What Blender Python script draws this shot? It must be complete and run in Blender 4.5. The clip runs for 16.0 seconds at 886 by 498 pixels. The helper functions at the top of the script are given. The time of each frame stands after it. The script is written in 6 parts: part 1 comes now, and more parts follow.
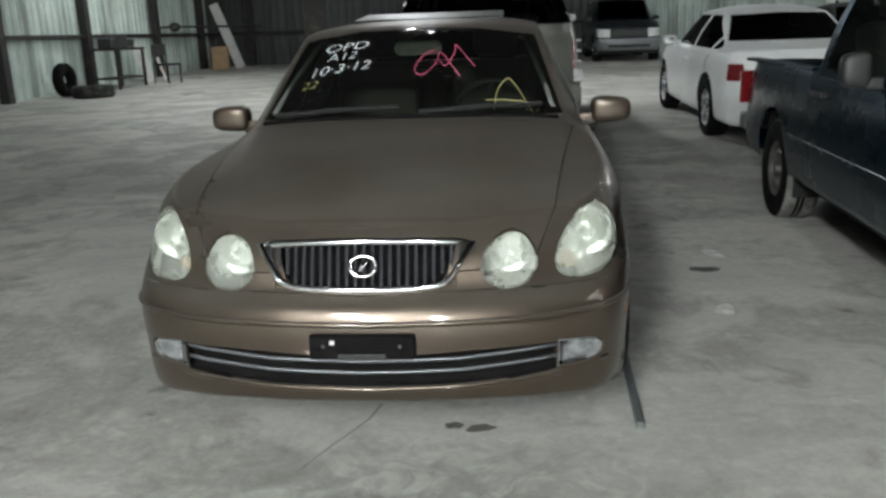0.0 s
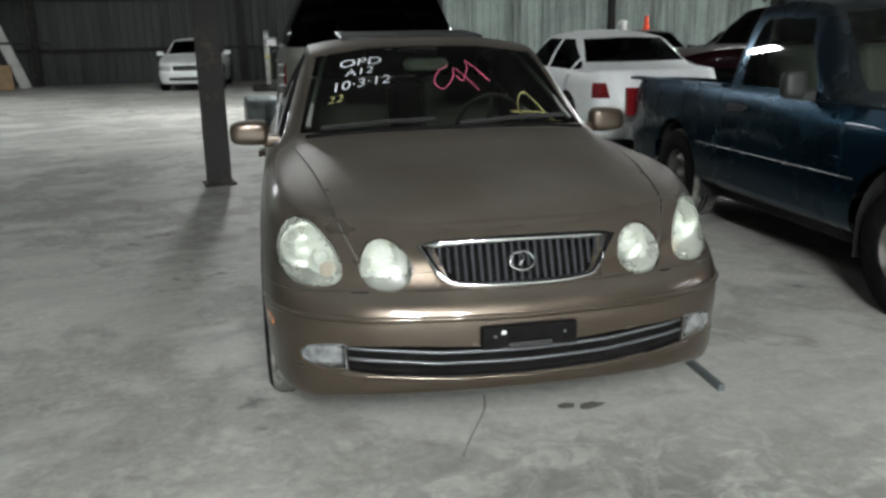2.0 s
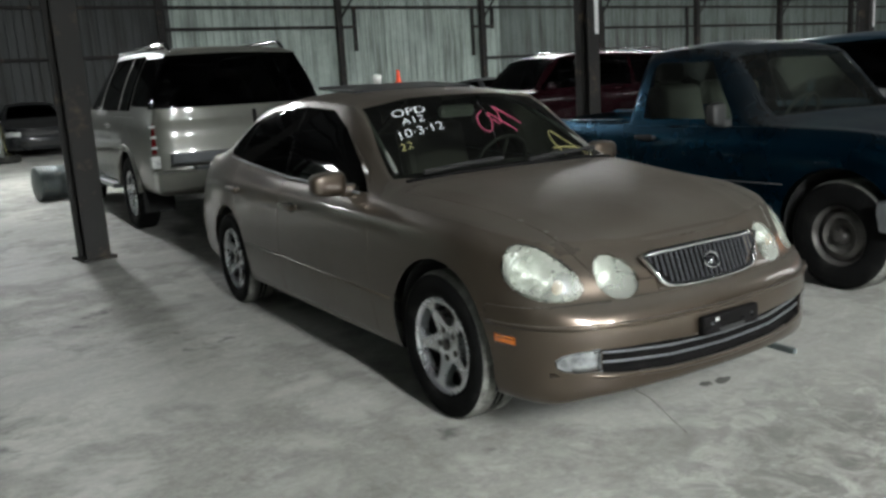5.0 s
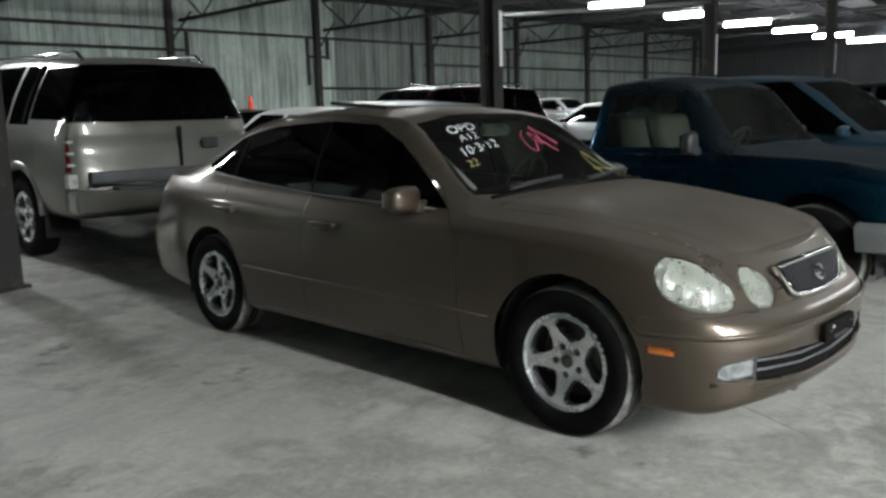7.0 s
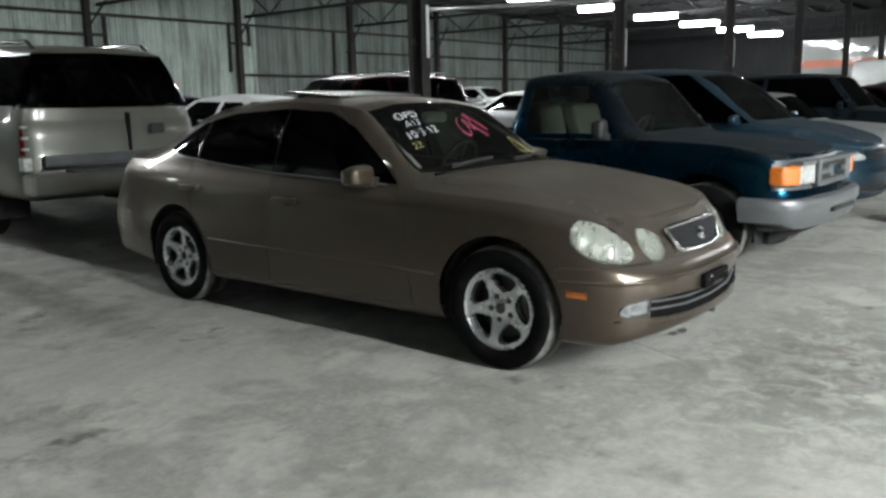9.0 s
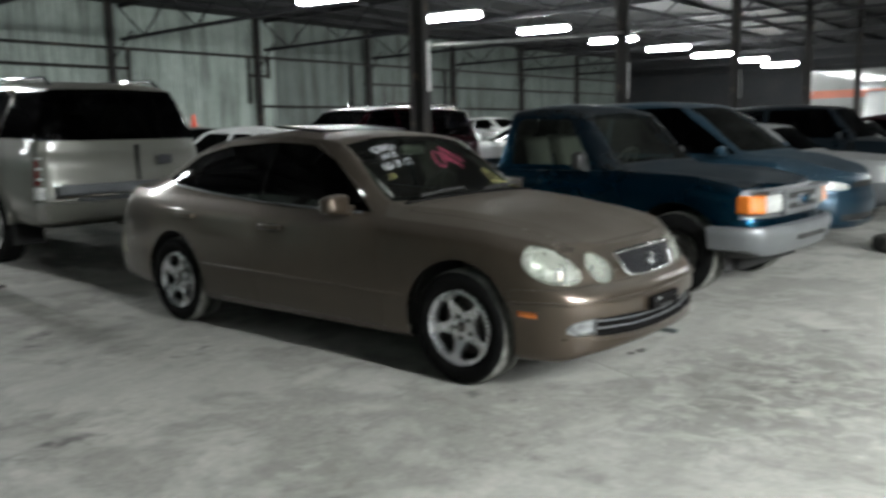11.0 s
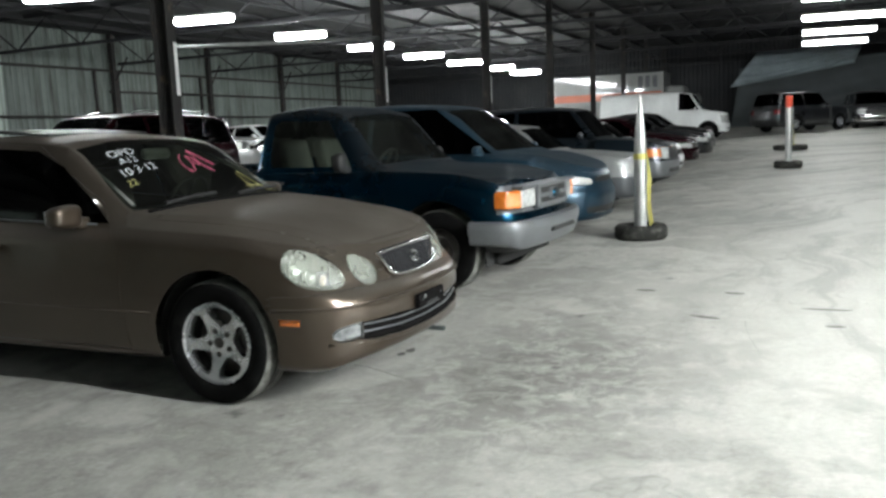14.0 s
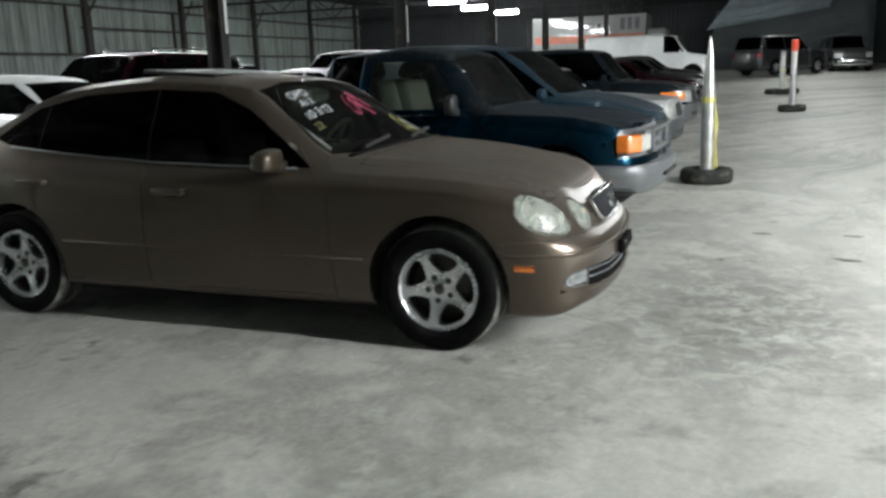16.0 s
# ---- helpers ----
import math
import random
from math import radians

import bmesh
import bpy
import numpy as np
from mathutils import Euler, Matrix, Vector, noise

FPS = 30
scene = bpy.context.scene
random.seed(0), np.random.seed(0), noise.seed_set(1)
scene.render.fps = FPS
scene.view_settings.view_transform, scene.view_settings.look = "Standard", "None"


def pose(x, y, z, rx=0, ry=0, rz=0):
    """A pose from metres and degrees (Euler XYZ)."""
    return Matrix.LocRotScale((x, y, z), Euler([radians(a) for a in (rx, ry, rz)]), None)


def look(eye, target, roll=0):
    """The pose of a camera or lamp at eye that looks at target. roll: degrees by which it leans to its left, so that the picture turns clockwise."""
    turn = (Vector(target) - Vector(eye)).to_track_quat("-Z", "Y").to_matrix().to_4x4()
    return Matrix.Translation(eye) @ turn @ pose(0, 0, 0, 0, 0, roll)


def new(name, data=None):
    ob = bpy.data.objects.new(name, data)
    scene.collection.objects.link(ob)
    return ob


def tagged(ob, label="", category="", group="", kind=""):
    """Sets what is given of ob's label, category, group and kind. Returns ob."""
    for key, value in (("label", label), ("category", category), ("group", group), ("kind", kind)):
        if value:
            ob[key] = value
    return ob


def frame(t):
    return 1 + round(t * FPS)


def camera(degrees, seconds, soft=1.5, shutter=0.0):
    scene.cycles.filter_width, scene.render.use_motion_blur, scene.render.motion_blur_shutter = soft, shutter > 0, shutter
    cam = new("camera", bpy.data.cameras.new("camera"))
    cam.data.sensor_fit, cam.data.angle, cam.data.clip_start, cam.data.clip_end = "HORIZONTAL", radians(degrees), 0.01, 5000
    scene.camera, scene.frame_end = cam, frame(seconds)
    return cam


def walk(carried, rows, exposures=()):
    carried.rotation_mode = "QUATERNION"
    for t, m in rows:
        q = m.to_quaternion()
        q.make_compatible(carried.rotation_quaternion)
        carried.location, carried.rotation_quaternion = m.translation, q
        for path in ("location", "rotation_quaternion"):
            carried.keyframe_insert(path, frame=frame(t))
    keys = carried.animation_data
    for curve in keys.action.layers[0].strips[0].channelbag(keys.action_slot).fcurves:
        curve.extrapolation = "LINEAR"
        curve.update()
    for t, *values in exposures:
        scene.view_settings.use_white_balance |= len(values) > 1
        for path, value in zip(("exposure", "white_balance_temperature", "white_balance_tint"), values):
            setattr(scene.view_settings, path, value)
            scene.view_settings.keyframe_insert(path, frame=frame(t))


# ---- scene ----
cam = camera(56.9, 16.0, soft=2.8, shutter=0.4)
PATH = [
    (0, (0.476, -2.254, 1.371), (0.299, -0.329, 0.858), -2.0),
    (0.5, (0.159, -2.301, 1.385), (0.110, -0.368, 0.876), -1.7),
    (1, (-0.140, -2.345, 1.383), (-0.061, -0.410, 0.882), -1.1),
    (1.5, (-0.433, -2.378, 1.387), (-0.219, -0.452, 0.893), -1.3),
    (2, (-0.749, -2.417, 1.377), (-0.396, -0.507, 0.899), -1.3),
    (2.5, (-1.070, -2.446, 1.390), (-0.596, -0.561, 0.918), -1.5),
    (3, (-1.418, -2.454, 1.419), (-0.807, -0.607, 0.952), -1.6),
    (3.5, (-1.785, -2.392, 1.399), (-1.032, -0.591, 0.964), -1.5),
    (4, (-2.059, -2.308, 1.390), (-1.215, -0.541, 0.983), -2.3),
    (4.5, (-2.391, -2.183, 1.410), (-1.434, -0.469, 1.020), -2.9),
    (4.7, (-2.494, -2.132, 1.413), (-1.506, -0.433, 1.028), -3.3),
    (6.8, (-3.53, -1.146, 1.385), (-2.15, 0.27, 1.056), -1.8),
    (7, (-3.639, -1.09, 1.379), (-2.223, 0.285, 1.059), -1.6),
    (7.5, (-3.939, -0.99, 1.372), (-2.437, 0.288, 1.039), -0.8),
    (8, (-4.088, -1.07, 1.366), (-2.56, 0.174, 1.022), -1.0),
    (8.5, (-4.197, -1.247, 1.38), (-2.657, -0.022, 1.023), -1.4),
    (8.7, (-4.245, -1.332, 1.385), (-2.699, -0.116, 1.028), -1.2),
    (10.8, (-4.33, -1.889, 1.416), (-2.897, -0.525, 1.122), -1.9),
    (11, (-4.343, -1.914, 1.413), (-2.826, -0.641, 1.13), -1.3),
    (11.5, (-4.276, -2.007, 1.427), (-2.59, -0.964, 1.156), -1.1),
    (12, (-4.235, -2.046, 1.416), (-2.431, -1.223, 1.156), -0.9),
    (12.5, (-4.236, -2.07, 1.42), (-2.41, -1.296, 1.159), -1.1),
    (13, (-4.148, -1.999, 1.394), (-2.325, -1.22, 1.131), -1.5),
    (13.5, (-4.133, -1.938, 1.374), (-2.314, -1.15, 1.107), -1.6),
    (14, (-4.141, -1.853, 1.352), (-2.331, -1.049, 1.071), -2.4),
    (14.5, (-4.238, -1.714, 1.351), (-2.44, -0.897, 1.034), -3.3),
    (15, (-4.405, -1.37, 1.363), (-2.596, -0.598, 1.0), -3.6),
    (15.5, (-4.511, -0.964, 1.389), (-2.688, -0.231, 1.011), -3.0),
    (16, (-4.63, -0.563, 1.413), (-2.803, 0.13, 0.99), -2.0),
]
walk(cam, [(t, look(eye, target, roll)) for t, eye, target, roll in PATH],
     exposures=[(0, -0.10), (2, -0.03), (4.5, 0.05), (7, 0.14), (8.5, 0.18), (11, 0.16), (13.5, 0.16), (16, 0.20)])

# ---- light ----
world = bpy.data.worlds.new("world")
world.use_nodes = True
world.node_tree.nodes["Background"].inputs[0].default_value = (0.55, 0.65, 0.8, 1)
world.node_tree.nodes["Background"].inputs[1].default_value = 0.006
scene.world = world
TUBE_POWER = 195.0


# ---- materials ----
def mat(name, color, rough=0.5, metal=0.0, coat=0.0, noise_scale=0.0, noise_amt=0.15, bump=0.0, spec=0.5, dirt=None, dirt_scale=3.0, dirt_at=0.55):
    """Procedural surface: two scales of colour variation, roughness wear and fine relief."""
    m = bpy.data.materials.new(name)
    m.use_nodes = True
    nt = m.node_tree
    b = nt.nodes["Principled BSDF"]
    b.inputs["Base Color"].default_value = (*color, 1)
    b.inputs["Roughness"].default_value = rough
    b.inputs["Metallic"].default_value = metal
    b.inputs["Specular IOR Level"].default_value = spec
    b.inputs["Coat Weight"].default_value = coat
    b.inputs["Coat Roughness"].default_value = 0.06
    if noise_scale:
        co = nt.nodes.new("ShaderNodeTexCoord")
        n1 = nt.nodes.new("ShaderNodeTexNoise")
        n1.inputs["Scale"].default_value, n1.inputs["Detail"].default_value = noise_scale, 8
        n2 = nt.nodes.new("ShaderNodeTexNoise")
        n2.inputs["Scale"].default_value, n2.inputs["Detail"].default_value = noise_scale * 9, 4
        for n in (n1, n2):
            nt.links.new(co.outputs["Object"], n.inputs["Vector"])
        add = nt.nodes.new("ShaderNodeMath")
        add.operation = "MULTIPLY_ADD"
        nt.links.new(n2.outputs["Fac"], add.inputs[0])
        add.inputs[1].default_value = 0.4
        nt.links.new(n1.outputs["Fac"], add.inputs[2])
        ramp = nt.nodes.new("ShaderNodeMapRange")
        nt.links.new(add.outputs[0], ramp.inputs[0])
        for i, v in zip((1, 2, 3, 4), (0.45, 0.95, 1 - noise_amt, 1 + noise_amt)):
            ramp.inputs[i].default_value = v
        mul = nt.nodes.new("ShaderNodeVectorMath")
        mul.operation = "SCALE"
        mul.inputs[0].default_value = color
        nt.links.new(ramp.outputs[0], mul.inputs["Scale"])
        last = mul.outputs[0]
        rr = nt.nodes.new("ShaderNodeMapRange")
        nt.links.new(add.outputs[0], rr.inputs[0])
        for i, v in zip((1, 2, 3, 4), (0.45, 0.95, rough * 0.8, min(1, rough * 1.25))):
            rr.inputs[i].default_value = v
        nt.links.new(rr.outputs[0], b.inputs["Roughness"])
        if dirt:
            n3 = nt.nodes.new("ShaderNodeTexNoise")
            n3.inputs["Scale"].default_value, n3.inputs["Detail"].default_value = dirt_scale, 9
            n3.inputs["Roughness"].default_value = 0.65
            nt.links.new(co.outputs["Object"], n3.inputs["Vector"])
            dr = nt.nodes.new("ShaderNodeMapRange")
            nt.links.new(n3.outputs["Fac"], dr.inputs[0])
            dr.inputs[1].default_value, dr.inputs[2].default_value = dirt_at, dirt_at + 0.18
            mix = nt.nodes.new("ShaderNodeMix")
            mix.data_type = "RGBA"
            nt.links.new(dr.outputs[0], mix.inputs[0])
            nt.links.new(last, mix.inputs[6])
            mix.inputs[7].default_value = (*dirt, 1)
            last = mix.outputs[2]
        nt.links.new(last, b.inputs["Base Color"])
        if bump:
            bp = nt.nodes.new("ShaderNodeBump")
            bp.inputs["Strength"].default_value, bp.inputs["Distance"].default_value = bump, 0.01
            nt.links.new(add.outputs[0], bp.inputs["Height"])
            nt.links.new(bp.outputs[0], b.inputs["Normal"])
    return m


def paint(name, color, metal=0.35, rough=0.38, dust=0.14, settle=0.10, coat=0.6, sharp=0.04):
    """Car paint under clear coat, with dust that has settled on faces that look up and dulls the coat there."""
    m = mat(name, color, rough=rough, metal=metal, coat=coat, noise_scale=1.3, noise_amt=dust)
    nt = m.node_tree
    b = nt.nodes["Principled BSDF"]
    b.inputs["Coat Roughness"].default_value = 0.04
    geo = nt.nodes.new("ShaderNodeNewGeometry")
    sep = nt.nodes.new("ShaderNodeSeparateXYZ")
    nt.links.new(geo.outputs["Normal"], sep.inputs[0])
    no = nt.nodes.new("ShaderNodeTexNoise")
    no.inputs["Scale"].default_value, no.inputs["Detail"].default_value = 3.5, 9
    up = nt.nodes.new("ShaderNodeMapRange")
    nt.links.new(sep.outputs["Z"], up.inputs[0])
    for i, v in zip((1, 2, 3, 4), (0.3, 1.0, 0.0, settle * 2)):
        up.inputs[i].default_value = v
    if settle:
        dull = nt.nodes.new("ShaderNodeMapRange")
        nt.links.new(sep.outputs["Z"], dull.inputs[0])
        for i, v in zip((1, 2, 3, 4), (0.6, 0.95, sharp, 0.42)):
            dull.inputs[i].default_value = v
        nt.links.new(dull.outputs[0], b.inputs["Coat Roughness"])
        thin = nt.nodes.new("ShaderNodeMapRange")
        nt.links.new(sep.outputs["Z"], thin.inputs[0])
        for i, v in zip((1, 2, 3, 4), (0.6, 0.95, coat, coat * 0.25)):
            thin.inputs[i].default_value = v
        nt.links.new(thin.outputs[0], b.inputs["Coat Weight"])
        film = nt.nodes.new("ShaderNodeMapRange")
        nt.links.new(sep.outputs["Z"], film.inputs[0])
        for i, v in zip((1, 2, 3, 4), (0.8, 0.98, 0.0, 0.22)):
            film.inputs[i].default_value = v
        blur = nt.nodes.new("ShaderNodeMath")
        nt.links.new(b.inputs["Roughness"].links[0].from_socket, blur.inputs[0])
        nt.links.new(film.outputs[0], blur.inputs[1])
        nt.links.new(blur.outputs[0], b.inputs["Roughness"])
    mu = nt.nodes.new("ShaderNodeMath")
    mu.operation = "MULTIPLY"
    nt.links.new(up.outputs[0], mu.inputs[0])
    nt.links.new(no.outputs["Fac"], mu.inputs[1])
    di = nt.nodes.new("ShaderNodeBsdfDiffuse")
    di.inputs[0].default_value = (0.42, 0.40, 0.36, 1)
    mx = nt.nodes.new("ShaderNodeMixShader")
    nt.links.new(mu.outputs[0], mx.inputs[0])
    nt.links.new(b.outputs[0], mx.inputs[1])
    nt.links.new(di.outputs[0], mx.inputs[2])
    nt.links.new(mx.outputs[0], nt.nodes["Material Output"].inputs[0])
    return m


def glass_mat(name, tint, gloss_rough=0.03, dust=0.0):
    """Tinted car glass: what passes through is coloured, what is mirrored follows Fresnel."""
    m = bpy.data.materials.new(name)
    m.use_nodes = True
    nt = m.node_tree
    nt.nodes.remove(nt.nodes["Principled BSDF"])
    out = nt.nodes["Material Output"]
    tr = nt.nodes.new("ShaderNodeBsdfTransparent")
    tr.inputs[0].default_value = (*tint, 1)
    gl = nt.nodes.new("ShaderNodeBsdfGlossy")
    gl.inputs["Roughness"].default_value = gloss_rough
    fr = nt.nodes.new("ShaderNodeFresnel")
    fr.inputs[0].default_value = 1.5
    mx = nt.nodes.new("ShaderNodeMixShader")
    nt.links.new(fr.outputs[0], mx.inputs[0])
    nt.links.new(tr.outputs[0], mx.inputs[1])
    nt.links.new(gl.outputs[0], mx.inputs[2])
    last = mx.outputs[0]
    if dust:
        di = nt.nodes.new("ShaderNodeBsdfDiffuse")
        di.inputs[0].default_value = (0.5, 0.52, 0.48, 1)
        no = nt.nodes.new("ShaderNodeTexNoise")
        no.inputs["Scale"].default_value, no.inputs["Detail"].default_value = 2.5, 8
        rg = nt.nodes.new("ShaderNodeMapRange")
        nt.links.new(no.outputs["Fac"], rg.inputs[0])
        for i, v in zip((1, 2, 3, 4), (0.3, 0.7, dust * 0.5, dust * 1.5)):
            rg.inputs[i].default_value = v
        m2 = nt.nodes.new("ShaderNodeMixShader")
        nt.links.new(rg.outputs[0], m2.inputs[0])
        nt.links.new(last, m2.inputs[1])
        nt.links.new(di.outputs[0], m2.inputs[2])
        last = m2.outputs[0]
    nt.links.new(last, out.inputs[0])
    return m


def wall_mat(name, color, stain, amount):
    """Corrugated sheet with rusty and sooty runs down its face."""
    m = mat(name, color, rough=0.6, metal=0.1, noise_scale=0.7, noise_amt=0.25)
    nt = m.node_tree
    b = nt.nodes["Principled BSDF"]
    src = b.inputs["Base Color"].links[0].from_socket
    co = nt.nodes.new("ShaderNodeTexCoord")
    mp = nt.nodes.new("ShaderNodeMapping")
    mp.inputs["Scale"].default_value = (2.6, 2.6, 0.22)
    nt.links.new(co.outputs["Object"], mp.inputs["Vector"])
    no = nt.nodes.new("ShaderNodeTexNoise")
    no.inputs["Scale"].default_value, no.inputs["Detail"].default_value, no.inputs["Roughness"].default_value = 1.0, 7, 0.65
    nt.links.new(mp.outputs[0], no.inputs["Vector"])
    rg = nt.nodes.new("ShaderNodeMapRange")
    nt.links.new(no.outputs["Fac"], rg.inputs[0])
    for i, v in zip((1, 2, 3, 4), (0.46, 0.66, 0.0, amount)):
        rg.inputs[i].default_value = v
    mx = nt.nodes.new("ShaderNodeMix")
    mx.data_type = "RGBA"
    nt.links.new(rg.outputs[0], mx.inputs[0])
    nt.links.new(src, mx.inputs[6])
    mx.inputs[7].default_value = (*stain, 1)
    nt.links.new(mx.outputs[2], b.inputs["Base Color"])
    return m


def glow(name, color, strength):
    m = bpy.data.materials.new(name)
    m.use_nodes = True
    nt = m.node_tree
    nt.nodes.remove(nt.nodes["Principled BSDF"])
    e = nt.nodes.new("ShaderNodeEmission")
    e.inputs[0].default_value, e.inputs[1].default_value = (*color, 1), strength
    nt.links.new(e.outputs[0], nt.nodes["Material Output"].inputs[0])
    return m


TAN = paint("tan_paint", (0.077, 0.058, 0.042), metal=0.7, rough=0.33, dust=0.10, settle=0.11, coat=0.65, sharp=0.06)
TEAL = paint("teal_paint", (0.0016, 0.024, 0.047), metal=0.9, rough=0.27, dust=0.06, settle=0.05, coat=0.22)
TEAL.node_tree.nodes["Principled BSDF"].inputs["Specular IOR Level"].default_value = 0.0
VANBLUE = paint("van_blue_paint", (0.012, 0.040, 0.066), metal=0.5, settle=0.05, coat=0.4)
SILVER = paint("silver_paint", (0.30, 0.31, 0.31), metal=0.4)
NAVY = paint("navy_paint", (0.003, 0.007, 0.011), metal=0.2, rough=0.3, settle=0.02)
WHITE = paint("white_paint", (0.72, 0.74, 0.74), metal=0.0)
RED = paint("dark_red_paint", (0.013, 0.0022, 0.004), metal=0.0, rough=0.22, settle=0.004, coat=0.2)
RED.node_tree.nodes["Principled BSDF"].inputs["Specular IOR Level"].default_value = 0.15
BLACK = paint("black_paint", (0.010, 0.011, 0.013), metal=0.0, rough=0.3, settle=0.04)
# White of the box truck, darkened in colour to stand in for shade
TRUCKSHADED = paint("shaded_truck_white", (0.17, 0.175, 0.17), metal=0.0, settle=0.02)
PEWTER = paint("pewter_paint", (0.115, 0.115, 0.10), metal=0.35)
PLASTIC = mat("black_plastic", (0.02, 0.02, 0.02), rough=0.55, noise_scale=6, noise_amt=0.3)
TRIM = mat("grey_bumper_plastic", (0.06, 0.065, 0.07), rough=0.5, noise_scale=5, noise_amt=0.3)
RUBBER = mat("tyre_rubber", (0.005, 0.005, 0.005), rough=0.9, spec=0.08, noise_scale=9, noise_amt=0.5, dirt=(0.012, 0.012, 0.011), dirt_scale=7)
DUSTY_RUBBER = mat("dusty_tyre_rubber", (0.022, 0.022, 0.02), rough=0.9, spec=0.2, noise_scale=9, noise_amt=0.5, dirt=(0.10, 0.10, 0.09), dirt_scale=6, dirt_at=0.52)
TREAD = mat("dusty_tread", (0.11, 0.11, 0.10), rough=0.95, spec=0.2, noise_scale=14, noise_amt=0.5, dirt=(0.26, 0.26, 0.24), dirt_scale=9, dirt_at=0.5, bump=0.4)
ALLOY = mat("alloy", (0.64, 0.65, 0.67), rough=0.27, metal=0.85, noise_scale=8, noise_amt=0.06)
STEEL = mat("dark_steel_wheel", (0.09, 0.085, 0.08), rough=0.5, metal=0.6, noise_scale=9, noise_amt=0.4)
GRILLEBAR = mat("grille_grey", (0.035, 0.036, 0.040), rough=0.6, spec=0.12)
CHROME = mat("chrome", (0.75, 0.75, 0.76), rough=0.12, metal=1.0)
BUMPER_METAL = mat("bumper_silver", (0.17, 0.178, 0.186), rough=0.40, metal=0.5, noise_scale=4, noise_amt=0.15)
def lens_mat(name, color, clear):
    """Hazed plastic lens: part of the light goes through to the reflector behind."""
    m = mat(name, color, rough=0.35, coat=0.45, noise_scale=7, noise_amt=0.3)
    m.node_tree.nodes["Principled BSDF"].inputs["Coat Roughness"].default_value = 0.12
    nt = m.node_tree
    b = nt.nodes["Principled BSDF"]
    tr = nt.nodes.new("ShaderNodeBsdfTransparent")
    tr.inputs[0].default_value = (0.9, 0.93, 0.88, 1)
    mx = nt.nodes.new("ShaderNodeMixShader")
    mx.inputs[0].default_value = clear
    nt.links.new(b.outputs[0], mx.inputs[1])
    nt.links.new(tr.outputs[0], mx.inputs[2])
    nt.links.new(mx.outputs[0], nt.nodes["Material Output"].inputs[0])
    return m


HAZE = lens_mat("hazed_lens", (0.62, 0.65, 0.57), 0.66)
REFLECTOR = mat("dull_reflector", (0.62, 0.64, 0.62), rough=0.38, metal=0.9)
OLDBULB = mat("brown_bulb", (0.30, 0.19, 0.11), rough=0.4, coat=0.5)
CLEAR = mat("clear_lens", (0.40, 0.41, 0.40), rough=0.2, coat=0.7, noise_scale=22, noise_amt=0.35)
AMBER = mat("amber_lens", (0.62, 0.17, 0.025), rough=0.2, coat=1.0, noise_scale=30, noise_amt=0.2)
REDLENS = mat("red_lens", (0.14, 0.006, 0.008), rough=0.18, coat=1.0, noise_scale=20, noise_amt=0.3)
FOGCLEAR = mat("fog_lens_clear", (0.21, 0.22, 0.225), rough=0.14, metal=0.3, coat=1.0, noise_scale=26, noise_amt=0.6)
GLASS = glass_mat("windscreen_glass", (0.5, 0.55, 0.5), dust=0.008)
TINT = glass_mat("tinted_glass", (0.05, 0.05, 0.055))
CABGLASS = glass_mat("cab_glass", (0.5, 0.56, 0.52), dust=0.01)
HOLDER = mat("holder_plastic", (0.007, 0.0065, 0.0065), rough=0.8, spec=0.05, noise_scale=14, noise_amt=0.5)
# Flat black of undersides; also paints shade into wheel holes and handle recesses
SHADOW = mat("underbody_shade_black", (0.012, 0.012, 0.012), rough=0.9)
SEAT = mat("seat_cloth", (0.06, 0.055, 0.047), rough=0.8, noise_scale=12, noise_amt=0.2, bump=0.2)
SEATGREY = mat("seat_grey", (0.12, 0.115, 0.10), rough=0.8, noise_scale=12, noise_amt=0.2, bump=0.2)
DASH = mat("dashboard", (0.035, 0.033, 0.03), rough=0.7, noise_scale=14, noise_amt=0.2)
INNER = mat("cabin_lining", (0.05, 0.047, 0.042), rough=0.9, noise_scale=8, noise_amt=0.2)
LINING = mat("pale_lining", (0.10, 0.105, 0.095), rough=0.8, noise_scale=9, noise_amt=0.15)
PALE = mat("pale_plastic", (0.36, 0.38, 0.34), rough=0.6, noise_scale=9, noise_amt=0.15)
PATCH = mat("scraped_paint", (0.30, 0.28, 0.21), rough=0.6, noise_scale=6, noise_amt=0.3)
POST = mat("post_steel", (0.022, 0.021, 0.02), rough=0.75, metal=0.2, noise_scale=3, noise_amt=0.4, dirt=(0.10, 0.07, 0.05), dirt_scale=4, bump=0.2)
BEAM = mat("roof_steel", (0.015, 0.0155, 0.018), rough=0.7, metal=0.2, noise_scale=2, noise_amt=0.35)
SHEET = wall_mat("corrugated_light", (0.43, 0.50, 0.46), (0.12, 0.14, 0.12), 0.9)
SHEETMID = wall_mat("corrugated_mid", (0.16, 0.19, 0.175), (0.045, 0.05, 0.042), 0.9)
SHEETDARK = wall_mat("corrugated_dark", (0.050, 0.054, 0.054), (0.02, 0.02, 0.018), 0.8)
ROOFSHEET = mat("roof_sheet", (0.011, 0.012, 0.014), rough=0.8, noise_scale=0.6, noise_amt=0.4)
TUBE = glow("tube_light", (0.94, 0.985, 0.985), TUBE_POWER)
# Boosted glow for unseen lamps added in front of the cars
TUBE_FRONT_FILL = glow("unseen_front_fill", (0.94, 0.985, 0.985), TUBE_POWER * 1.85)
# TUBE_FAR and TUBE_DIM: lower power for the y = -3 row
TUBE_FAR = glow("far_tube_light", (0.94, 0.985, 0.985), TUBE_POWER * 0.15)
